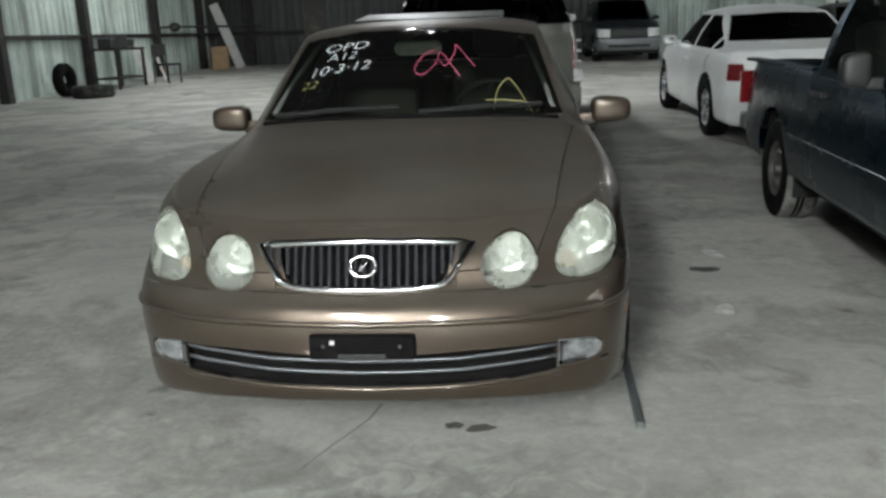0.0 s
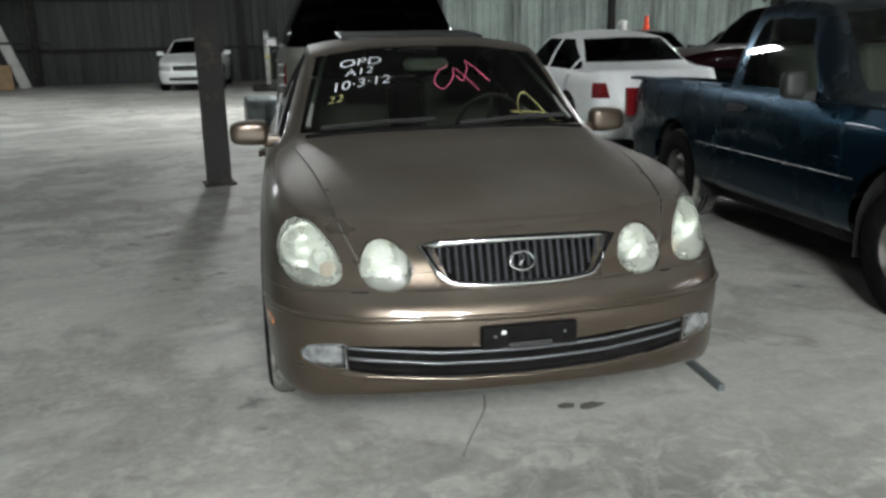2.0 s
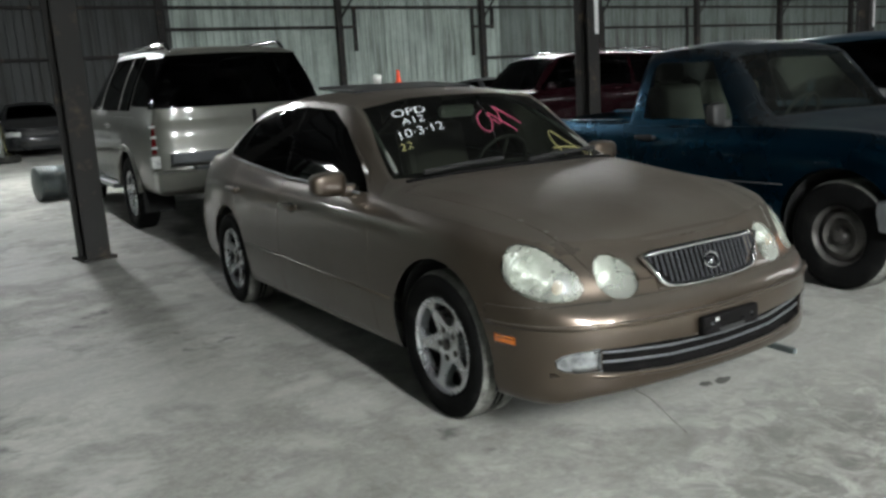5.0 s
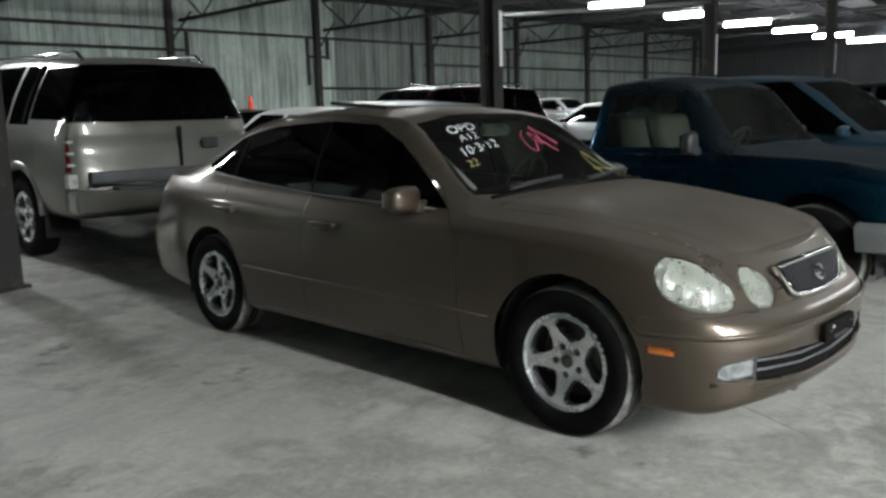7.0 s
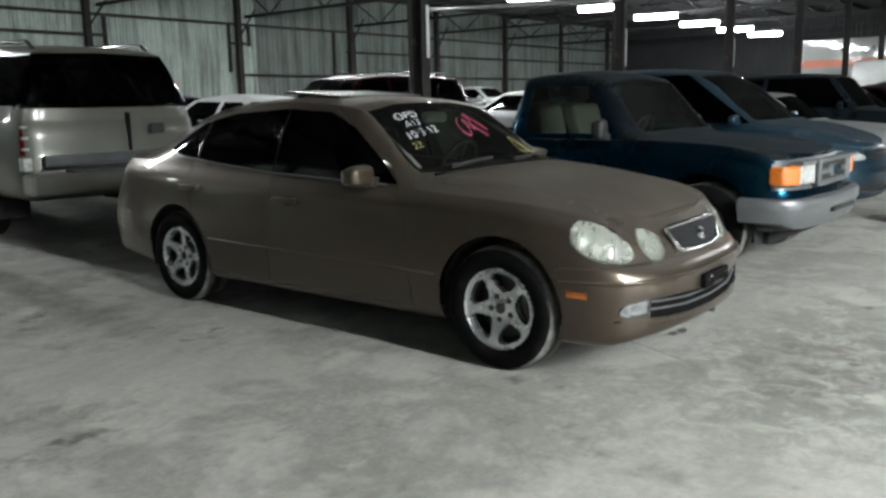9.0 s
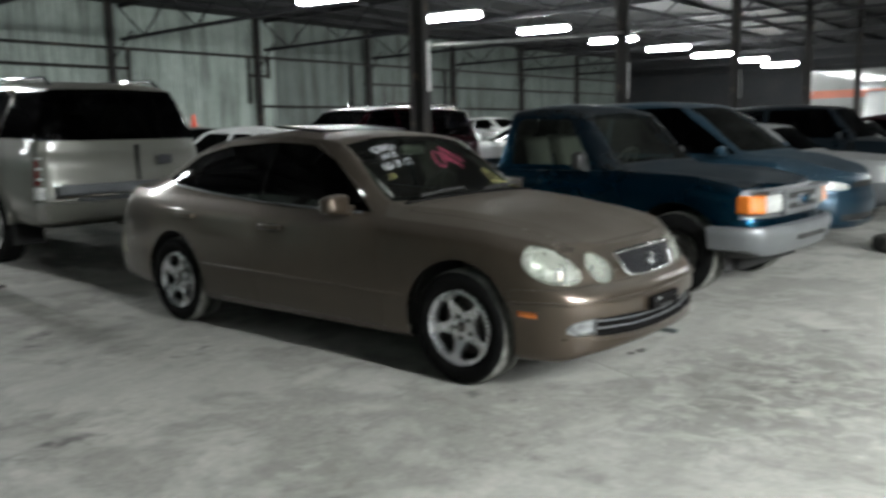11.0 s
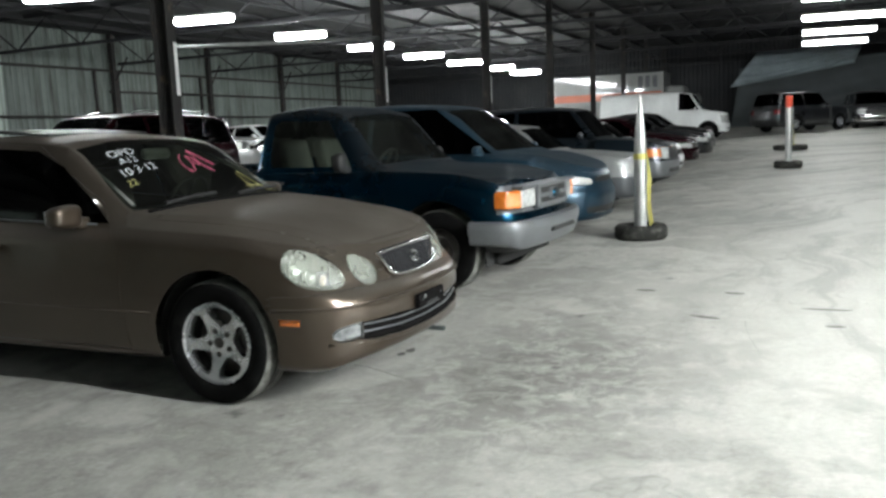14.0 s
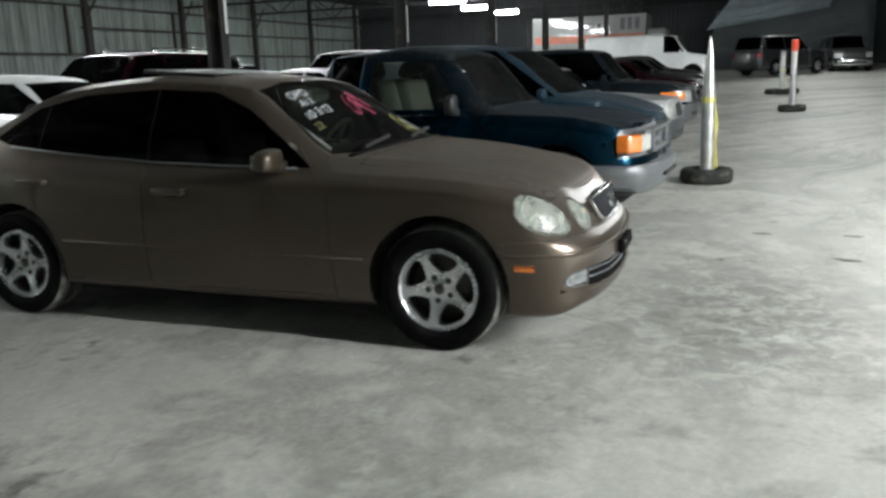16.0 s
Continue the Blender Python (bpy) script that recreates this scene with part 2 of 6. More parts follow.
# Weaker glow for one unseen lamp added at the back left
TUBE_BACK_FILL = glow("unseen_back_fill", (0.94, 0.985, 0.985), TUBE_POWER * 0.35)
TUBE_DIM = glow("dim_tube_light", (0.94, 0.985, 0.985), TUBE_POWER * 0.13)
FIXTURE = mat("fixture_white", (0.7, 0.7, 0.7), rough=0.4)


# ---- helpers of shape ----
def part(name, bm, material, parent, label="", smooth=False):
    me = bpy.data.meshes.new(name)
    bm.normal_update()
    if smooth:
        for f in bm.faces:
            f.smooth = True
    bm.to_mesh(me)
    bm.free()
    me.materials.append(material)
    ob = new(name, me)
    if parent:
        ob.parent = parent
    if label:
        ob["label"] = label
    return ob


def thing(name, m, label, category, group="", kind=""):
    root = new(name)
    root.empty_display_size = 0.2
    root.matrix_world = m
    return tagged(root, label, category, group, kind)


def box(bm, x0, x1, y0, y1, z0, z1, bevel=0.0, m=None):
    r = bmesh.ops.create_cube(bm, size=1)
    vs = r["verts"]
    for v in vs:
        v.co = Vector((x0 + (x1 - x0) * (v.co.x + 0.5), y0 + (y1 - y0) * (v.co.y + 0.5), z0 + (z1 - z0) * (v.co.z + 0.5)))
    if bevel:
        es = list({e for v in vs for e in v.link_edges})
        r = bmesh.ops.bevel(bm, geom=es, offset=bevel, segments=2, profile=0.5, affect="EDGES")
        vs = list({v for f in r["faces"] for v in f.verts} | {v for v in vs if v.is_valid})
    if m is not None:
        for v in vs:
            v.co = m @ v.co
    return vs


def boxed(*a, **k):
    bm = bmesh.new()
    box(bm, *a, **k)
    return bm


def tube(bm, pts, r, n=8, closed=False):
    """A round bar along points."""
    pts = [Vector(p) for p in pts]
    rings = []
    for i, p in enumerate(pts):
        a = pts[i - 1] if i or closed else pts[i]
        b = pts[(i + 1) % len(pts)] if i < len(pts) - 1 or closed else pts[i]
        d = (b - a).normalized()
        u = d.cross(Vector((0, 0, 1)) if abs(d.z) < 0.9 else Vector((1, 0, 0))).normalized()
        w = d.cross(u)
        rings.append([bm.verts.new(p + r * (math.cos(2 * math.pi * k / n) * u + math.sin(2 * math.pi * k / n) * w)) for k in range(n)])
    for i in range(len(rings) if closed else len(rings) - 1):
        a, b = rings[i], rings[(i + 1) % len(rings)]
        for k in range(n):
            bm.faces.new((a[k], a[(k + 1) % n], b[(k + 1) % n], b[k]))
    if not closed:
        bm.faces.new(rings[0][::-1])
        bm.faces.new(rings[-1])
    bmesh.ops.recalc_face_normals(bm, faces=bm.faces)
    return bm


def lathe(bm, prof, n=32, axis="x"):
    """Turns (radius, along) points about an axis."""
    rings = []
    for r, a in prof:
        ring = []
        for k in range(n):
            c, s = math.cos(2 * math.pi * k / n) * r, math.sin(2 * math.pi * k / n) * r
            ring.append(bm.verts.new((a, c, s) if axis == "x" else (c, s, a)))
        rings.append(ring)
    for a, b in zip(rings, rings[1:]):
        for k in range(n):
            bm.faces.new((a[k], a[(k + 1) % n], b[(k + 1) % n], b[k]))
    bmesh.ops.recalc_face_normals(bm, faces=bm.faces)
    return rings


def pchip(ts, vs, x):
    """Smooth curve through keys without overshoot."""
    t, v, x = np.asarray(ts, float), np.asarray(vs, float), np.asarray(x, float)
    h, d = np.diff(t), np.diff(v) / np.diff(t)
    m = np.zeros_like(v)
    m[0], m[-1] = d[0], d[-1]
    for i in range(1, len(v) - 1):
        if d[i - 1] * d[i] > 0:
            a, b = 2 * h[i] + h[i - 1], h[i] + 2 * h[i - 1]
            m[i] = (a + b) / (a / d[i - 1] + b / d[i])
    i = np.clip(np.searchsorted(t, x) - 1, 0, len(h) - 1)
    s = np.clip((x - t[i]) / h[i], 0, 1)
    return ((1 + 2 * s) * (1 - s) ** 2) * v[i] + s * (1 - s) ** 2 * h[i] * m[i] + s * s * (3 - 2 * s) * v[i + 1] + s * s * (s - 1) * h[i] * m[i + 1]


def catmull(ps, x):
    """Smooth curve through points numbered 0, 1, 2 ..."""
    p = np.asarray(ps, float)
    x = np.asarray(x, float)
    i = np.clip(x.astype(int), 0, len(p) - 2)
    s = (x - i)[..., None] if p.ndim > 1 else x - i
    a, b, c, d = p[np.maximum(i - 1, 0)], p[i], p[i + 1], p[np.minimum(i + 2, len(p) - 1)]
    return 0.5 * (2 * b + (c - a) * s + (2 * a - 5 * b + 4 * c - d) * s ** 2 + (3 * b - 3 * c + d - a) * s ** 3)


# ---- vehicles: a shell from feature lines, cut into panels ----
def shell(P):
    """Half a car body (x >= 0). outline: plan from nose to tail; levels: (inset, height) along it, sill to shoulder;
    rail and mid: keys over y for the roof rail and the centre line."""
    out = np.array(P["outline"], float)
    n = len(out) - 1
    side = np.arange(0, n + 1e-9, 1 / P.get("fine", 8))
    ys = catmull(out, np.linspace(0, n, 2000))
    for yb in P.get("breaks", ()):
        k = int(np.argmin(np.abs(ys[:, 1] - yb) + (ys[:, 0] < 0.4) * 9))
        side = np.append(side, k / 1999 * n)
    side = np.unique(np.round(side, 4))
    xy = catmull(out, side)
    e = 1e-3
    tan = catmull(out, np.minimum(side + e, n)) - catmull(out, np.maximum(side - e, 0))
    tan /= np.linalg.norm(tan, axis=1)[:, None]
    nor = np.stack([tan[:, 1], -tan[:, 0]], 1)
    nor[0], nor[-1] = (0, -1), (0, 1)
    keys = np.arange(n + 1)
    lines = []
    for inset, z in P["levels"]:
        p = xy - nor * pchip(keys, inset, side)[:, None]
        p[0, 0] = p[-1, 0] = 0
        lines.append(np.column_stack([np.maximum(p[:, 0], 0), p[:, 1], pchip(keys, z, side)]))
    lines = np.array(lines)
    ups = np.linspace(0, len(lines) - 1, (len(lines) - 1) * P.get("up", 5) + 1)
    A = np.stack([catmull(lines[:, j], ups) for j in range(lines.shape[1])], 1)
    A[:, :, 0] = np.maximum(A[:, :, 0], 0)
    top = A[-1]
    y = top[:, 1]
    ry = [k[0] for k in P["rail"]]
    xr, zr = pchip(ry, [k[1] for k in P["rail"]], y), pchip(ry, [k[2] for k in P["rail"]], y)
    pw = pchip(ry, [k[3] if len(k) > 3 else 2.3 for k in P["rail"]], y)
    zc = pchip([k[0] for k in P["mid"]], [k[1] for k in P["mid"]], y)
    w = np.clip((top[:, 0] - 0.02) / 0.55, 0, 1)
    xr = np.minimum(xr, top[:, 0] * 0.86)
    zc = np.where(top[:, 0] < 1e-4, top[:, 2], zc)
    zr = top[:, 2] + (zr - top[:, 2]) * w ** 0.5
    zc = top[:, 2] + (zc - top[:, 2]) * w ** 0.5
    rows = [top]
    for t in np.linspace(0, 1, P.get("n1", 9))[1:]:
        bulge = P.get("bulge", 0.025) * math.sin(math.pi * t) * np.clip((zr - top[:, 2]) / 0.3, 0, 1)
        rows.append(np.column_stack([top[:, 0] + (xr - top[:, 0]) * t + bulge, y, top[:, 2] + (zr - top[:, 2]) * t]))
    for t in np.linspace(0, 1, P.get("n2", 12))[1:] ** 1.5:
        rows.append(np.column_stack([xr * (1 - t), y, zr + (zc - zr) * (1 - (1 - t) ** pw)]))
    grid = np.concatenate([A, np.array(rows[1:])])
    bm = bmesh.new()
    vs = [[bm.verts.new(p) for p in row] for row in grid]
    for a, b in zip(vs, vs[1:]):
        for j in range(len(a) - 1):
            q = [a[j], a[j + 1], b[j + 1], b[j]]
            if len({tuple(round(c, 5) for c in v.co) for v in q}) > 2:
                bm.faces.new(q)
    bmesh.ops.remove_doubles(bm, verts=bm.verts, dist=1e-5)
    bmesh.ops.dissolve_degenerate(bm, edges=bm.edges, dist=1e-5)
    if P.get("ease"):
        y1, z0 = P["ease"]
        pick = [v for v in bm.verts if v.co.y < y1 and v.co.z > z0 and v.co.x < 0.80]
        for _ in range(26):
            new = []
            for v in pick:
                q = [e.other_vert(v).co for e in v.link_edges]
                m = sum(q, Vector()) / len(q)
                k = 0.6 * min(1, (y1 - v.co.y) / 0.15) * min(1, (v.co.z - z0) / 0.03)
                p = v.co.lerp(m, k)
                p.x = v.co.x
                new.append(p)
            for v, p in zip(pick, new):
                v.co = p
    bm.faces.layers.int.new("reg")
    bm.normal_update()
    return bm


def carve(bm, reg, poly, axes, test, limit=()):
    """Cuts a convex outline, seen along one axis, into the shell and marks what lies inside."""
    i, j = axes
    lay = bm.faces.layers.int["reg"]
    area = sum(a[0] * b[1] - b[0] * a[1] for a, b in zip(poly, poly[1:] + poly[:1]))
    if area < 0:
        poly = poly[::-1]
    lo = [min(p[k] for p in poly) for k in (0, 1)]
    hi = [max(p[k] for p in poly) for k in (0, 1)]
    cur = []
    for f in bm.faces:
        c = f.calc_center_median()
        if f[lay] == 0 and test(c, f.normal):
            if all(min(v.co[a] for v in f.verts) <= hi[k] and max(v.co[a] for v in f.verts) >= lo[k] for k, a in ((0, i), (1, j))):
                cur.append(f)
    for a, b in zip(poly, poly[1:] + poly[:1]):
        if not cur:
            return
        co, no = Vector((0, 0, 0)), Vector((0, 0, 0))
        co[i], co[j] = a
        no[i], no[j] = b[1] - a[1], a[0] - b[0]
        if no.length < 1e-9:
            continue
        no.normalize()
        es, vs = {e for f in cur for e in f.edges}, {v for f in cur for v in f.verts}
        r = bmesh.ops.bisect_plane(bm, geom=list(vs) + list(es) + cur, plane_co=co, plane_no=no, dist=1e-6)
        cur = [f for f in r["geom"] if isinstance(f, bmesh.types.BMFace) and f.is_valid and (f.calc_center_median() - co).dot(no) < 0]
    for co, no in limit:
        es, vs = {e for f in cur for e in f.edges}, {v for f in cur for v in f.verts}
        r = bmesh.ops.bisect_plane(bm, geom=list(vs) + list(es) + cur, plane_co=co, plane_no=no, dist=1e-6)
        cur = [f for f in r["geom"] if isinstance(f, bmesh.types.BMFace) and f.is_valid and (f.calc_center_median() - Vector(co)).dot(Vector(no)) < 0]
    for f in cur:
        f[lay] = reg


def region(bm, reg, sides="both", groove=0.003, sink=0.008, shift=0.0, push=0.0):
    """The panel with that mark as a bmesh of its own; its rim sinks into the shut line."""
    lay = bm.faces.layers.int["reg"]
    nb = bmesh.new()
    fs = [f for f in bm.faces if f[lay] == reg]
    for sx in {"both": (1, -1), "left": (-1,), "right": (1,)}[sides]:
        vm = {}
        for f in fs:
            q = []
            for v in f.verts:
                if v not in vm:
                    vm[v] = nb.verts.new((sx * v.co.x, v.co.y, v.co.z))
                q.append(vm[v])
            try:
                nb.faces.new(q if sx > 0 else q[::-1])
            except ValueError:
                pass
    if sides == "both":
        bmesh.ops.remove_doubles(nb, verts=[v for v in nb.verts if abs(v.co.x) < 1e-4], dist=1e-4)
    nb.normal_update()
    if groove and nb.faces:
        rim = [v for v in nb.verts if v.is_boundary]
        r = bmesh.ops.inset_region(nb, faces=nb.faces[:], thickness=groove, use_boundary=True, use_even_offset=False)
        nb.normal_update()
        for v in rim:
            if v.is_valid:
                v.co -= v.normal * sink
    if shift:
        for v in nb.verts:
            v.co += v.normal * shift
    if push:
        back = nb.verts[:]
        bmesh.ops.extrude_edge_only(nb, edges=[e for e in nb.edges if e.is_boundary])
        for v in back:
            v.co.y += push
    for f in nb.faces:
        f.smooth = True
    if groove:
        for f in r["faces"] if nb.faces else ():
            if f.is_valid:
                for e in f.edges:
                    e.smooth = False
    return nb


def oval(pts, n=4):
    """A smooth closed outline through its corners."""
    p = np.array(pts + pts[:3], float)
    k = np.arange(1, len(pts) + 1, 1 / n)
    return [tuple(q) for q in catmull(p, k)]


def disc(cy, cz, r, n=20, a0=0.0, sy=1.0):
    return [(cy + sy * r * math.cos(a0 + 2 * math.pi * k / n), cz + r * math.sin(a0 + 2 * math.pi * k / n)) for k in range(n)]


def wheel(root, x, y, r, width, rim_r, style, rim_mat, tyre_mat, spokes=5, turned=0.0, tread=False):
    """A wheel: back disc painted black for shade, with tyre and rim under it. x is the outer face; the sign gives the
    side.
    """
    s = 1 if x > 0 else -1
    m = Matrix.Translation((x, y, r)) @ Matrix.Diagonal((s, 1, 1, 1))
    bm = bmesh.new()
    lathe(bm, [(0.001, -0.16), (rim_r * 0.9, -0.16), (rim_r * 0.9, -0.14), (0.001, -0.14)], 24)
    hub = part("wheel", bm, SHADOW, root)
    hub.matrix_local = m
    bm = bmesh.new()
    w = width
    prof = [(rim_r, -w), (rim_r + 0.02, -w - 0.005), (r * 0.90, -w - 0.012), (r * 0.975, -w + 0.006), (r, -w + 0.03), (r, -w * 0.5), (r, -0.03), (r * 0.975, -0.006),
            (r * 0.90, 0.012), (rim_r + 0.03, 0.008), (rim_r + 0.006, -0.002), (rim_r, -0.012)]
    lathe(bm, prof, 40)
    tyre = part("tyre", bm, tyre_mat, hub, smooth=True)
    if tread:
        # ribs with grooves between, and blocks at the shoulders
        edge = [-w + 0.004, -w + 0.03, -w + 0.055, -w * 0.66, -w * 0.62, -w * 0.5 - 0.004, -w * 0.5 + 0.004, -w * 0.38, -w * 0.34, -0.055, -0.03, -0.004]
        prof = []
        for i, a in enumerate(edge):
            prof += [(r * (0.972 if i in (0, 11) else 1.0) + 0.0015 + (0.003 if i not in (0, 11) else 0), a)]
            if i in (2, 4, 6, 8):
                prof += [(r - 0.004, a + 0.001), (r - 0.004, edge[i + 1] - 0.001)] if i in (4, 6) else []
        bm = bmesh.new()
        lathe(bm, prof, 64)
        part("tread", bm, TREAD, tyre, "dusty grey tread")
    bm = bmesh.new()
    R = rim_r
    lathe(bm, [(R * 0.30, -w + 0.05), (R * 0.88, -w + 0.02), (R * 0.90, -0.05)], 32)
    # Barrel blackened so that the rim's holes look shaded
    part("barrel", bm, SHADOW, hub, smooth=True)
    bm = bmesh.new()
    lathe(bm, [(R * 0.90, -0.06), (R * 0.92, -0.03), (R * 0.965, -0.014), (R * 1.005, -0.004), (R * 1.02, -0.012), (R * 0.98, -0.03)], 40)
    if style == "star":
        fb = bmesh.new()
        rad = [0.10, 0.2, 0.3, 0.4, 0.5, 0.6, 0.7, 0.8, 0.9, 0.965]
        dish = [-0.030, -0.036, -0.040, -0.036, -0.029, -0.022, -0.016, -0.012, -0.012, -0.016]
        rings = [[fb.verts.new((dx, q * R * math.cos(2 * math.pi * k / 50), q * R * math.sin(2 * math.pi * k / 50))) for k in range(50)] for q, dx in zip(rad, dish)]
        for p, q in zip(rings, rings[1:]):
            for k in range(50):
                fb.faces.new((p[k], p[(k + 1) % 50], q[(k + 1) % 50], q[k]))
        fb.faces.new(rings[0][::-1])
        fb.faces.layers.int.new("reg")
        fb.normal_update()
        for k in range(spokes):
            a = 2 * math.pi * (k + 0.5) / spokes + math.pi / 2 + turned
            hole = []
            for g in np.linspace(0, 2 * math.pi, 19)[:-1]:
                rr = R * (0.645 + 0.245 * math.cos(g))
                tt = R * (0.335 + 0.19 * math.cos(g)) * math.sin(g)
                hole.append((rr * math.cos(a) - tt * math.sin(a), rr * math.sin(a) + tt * math.cos(a)))
            carve(fb, 99, hole, (1, 2), lambda c, n: True)
        drop99(fb)
        rim_edges = [e for e in fb.edges if e.is_boundary]
        ex = bmesh.ops.extrude_edge_only(fb, edges=rim_edges)
        for v in ex["geom"]:
            if isinstance(v, bmesh.types.BMVert):
                v.co = Vector((v.co.x - 0.045, v.co.y * 1.0, v.co.z * 1.0))
        bmesh.ops.recalc_face_normals(fb, faces=fb.faces)
        tmp = bpy.data.meshes.new("face")
        fb.to_mesh(tmp)
        fb.free()
        bm.from_mesh(tmp)
        bpy.data.meshes.remove(tmp)
        for k in range(5):
            a = 2 * math.pi * k / 5 + math.pi / 2 + turned
            nut = bmesh.new()
            lathe(nut, [(0.001, -0.031), (0.007, -0.031), (0.009, -0.036), (0.0155, -0.036), (0.0165, -0.042)], 12)
            bmesh.ops.translate(nut, verts=nut.verts, vec=(0, math.cos(a) * R * 0.30, math.sin(a) * R * 0.30))
            part("wheel_nut", nut, STEEL, hub, smooth=True)
        cap = bmesh.new()
        lathe(cap, [(0.001, -0.020), (R * 0.11, -0.021), (R * 0.135, -0.026), (R * 0.14, -0.04)], 20)
        part("centre_cap", cap, STEEL, hub, "dark centre cap", smooth=True)
        disc_bm = bmesh.new()
        lathe(disc_bm, [(R * 0.28, -0.095), (R * 0.78, -0.095), (R * 0.78, -0.11)], 28)
        part("brake_disc", disc_bm, STEEL, hub, smooth=True)
    elif style == "disc":
        lathe(bm, [(0.001, 0.0), (R * 0.18, 0.0), (R * 0.2, -0.02), (R * 0.30, -0.055), (R * 0.5, -0.05), (R * 0.62, -0.02), (R * 0.72, -0.03), (R * 0.92, -0.06)], 32)
    else:
        lathe(bm, [(0.001, -0.01), (R * 0.25, -0.012), (R * 0.5, -0.03), (R * 0.8, -0.035), (R * 0.95, -0.03)], 32)
    rim = part("rim", bm, rim_mat, hub)
    for p in rim.data.polygons:
        p.use_smooth = True
    rim.data.set_sharp_from_angle(angle=radians(35))
    return hub


def arch(bm, y, z, r):
    """An opening for a wheel."""
    carve(bm, 99, disc(y, z, r, 28), (1, 2), lambda c, n: c.x > 0.35 and n.x > 0.2 or (c.x > 0.35 and c.z < 0.45))


def drop99(bm):
    lay = bm.faces.layers.int["reg"]
    bmesh.ops.delete(bm, geom=[f for f in bm.faces if f[lay] == 99], context="FACES")


def wells(root, axles, r, x_out, width, r_wheel):
    """Dark wheel housings."""
    for y in axles:
        for s in (1, -1):
            bm = bmesh.new()
            n = 16
            rows = [[], []]
            for k in range(n + 1):
                a = math.pi * k / n
                for i, xx in enumerate((x_out - 0.02, x_out - width - 0.12)):
                    rows[i].append(bm.verts.new((s * xx, y + r * math.cos(a), r_wheel + (r - 0.005) * math.sin(a) if k not in (0, n) else 0.22)))
            for k in range(n):
                bm.faces.new((rows[0][k], rows[0][k + 1], rows[1][k + 1], rows[1][k]))
            bm.faces.new(rows[1])
            part("wheel_housing", bm, SHADOW, root)


def car(name, label, category, m, P):
    """A whole vehicle from its numbers."""
    root = thing(name, m, label, category, P.get("group", ""))
    bm = shell(P)
    r = P["wheel_r"]
    for y in P["axles"]:
        arch(bm, y, r + 0.015, r + P.get("gap", 0.055))
    drop99(bm)
    n = 1
    glass = []
    todo = []
    for nm, poly, axes, test, material, sides, kw in P["cuts"]:
        carve(bm, n, poly, axes, test, kw.get("limit", ()))
        todo.append((nm, n, material, sides, kw))
        n += 1
    main = region(bm, 0, groove=0)
    part("body", main, P["paint"], root)
    for nm, k, material, sides, kw in todo:
        lab = kw.get("label", "")
        g = kw.get("groove", 0.003)
        for sd in (("left", "right") if sides == "pair" else ("both",)):
            nb = region(bm, k, sd, g, kw.get("sink", 0.008), kw.get("shift", 0.0), kw.get("push", 0.0))
            if len(nb.faces):
                part(nm, nb, material, root, lab)
            else:
                nb.free()
    bm.free()
    wells(root, P["axles"], r + P.get("gap", 0.055), P["wheel_x"], 0.22, r + 0.015)
    L0, L1 = P["outline"][0][1], P["outline"][-1][1]
    hw = max(p[0] for p in P["outline"])
    part("underbody", boxed(-hw * 0.72, hw * 0.72, L0 + 0.25, L1 - 0.25, P.get("low", 0.22), P.get("low", 0.22) + 0.14, 0.02), SHADOW, root)
    for y in P["axles"]:
        for s in (1, -1):
            wheel(root, s * P["wheel_x"], y, r, P.get("tyre_w", 0.2), P["rim_r"], P.get("rim", "star"), P.get("rim_mat", ALLOY), P.get("tyre", RUBBER), P.get("spokes", 5), radians(P.get("turned", (0, 0))[P["axles"].index(y)]), P.get("tread", False))
    return root


SIDE = (1, 2)
FRONT = (0, 2)
TOP = (0, 1)


def clip_y(poly, y0, y1):
    """A convex outline cut down to y0..y1."""
    for lim, sg in ((y0, 1), (y1, -1)):
        res = []
        for a, b in zip(poly, poly[1:] + poly[:1]):
            ia, ib = sg * (a[0] - lim) >= 0, sg * (b[0] - lim) >= 0
            if ia:
                res.append(a)
            if ia != ib:
                t = (lim - a[0]) / (b[0] - a[0])
                res.append((lim, a[1] + t * (b[1] - a[1])))
        poly = res
    return poly


def plan(L, W, nose, tail, af, ar):
    """Plan outline of half a body: flat nose and tail with rounded corners."""
    w = W / 2
    return [(0, 0), (0.36 * w, nose * 0.07), (0.68 * w, nose * 0.38), (0.88 * w, nose * 1.0), (0.965 * w, nose + 0.22), (0.99 * w, max(af, nose + 0.4)), (w, af + (ar - af) * 0.36),
            (w, af + (ar - af) * 0.7), (0.99 * w, min(ar, L - tail - 0.4)), (0.96 * w, L - tail - 0.2), (0.87 * w, L - tail * 0.8), (0.5 * w, L - tail * 0.1), (0, L)]


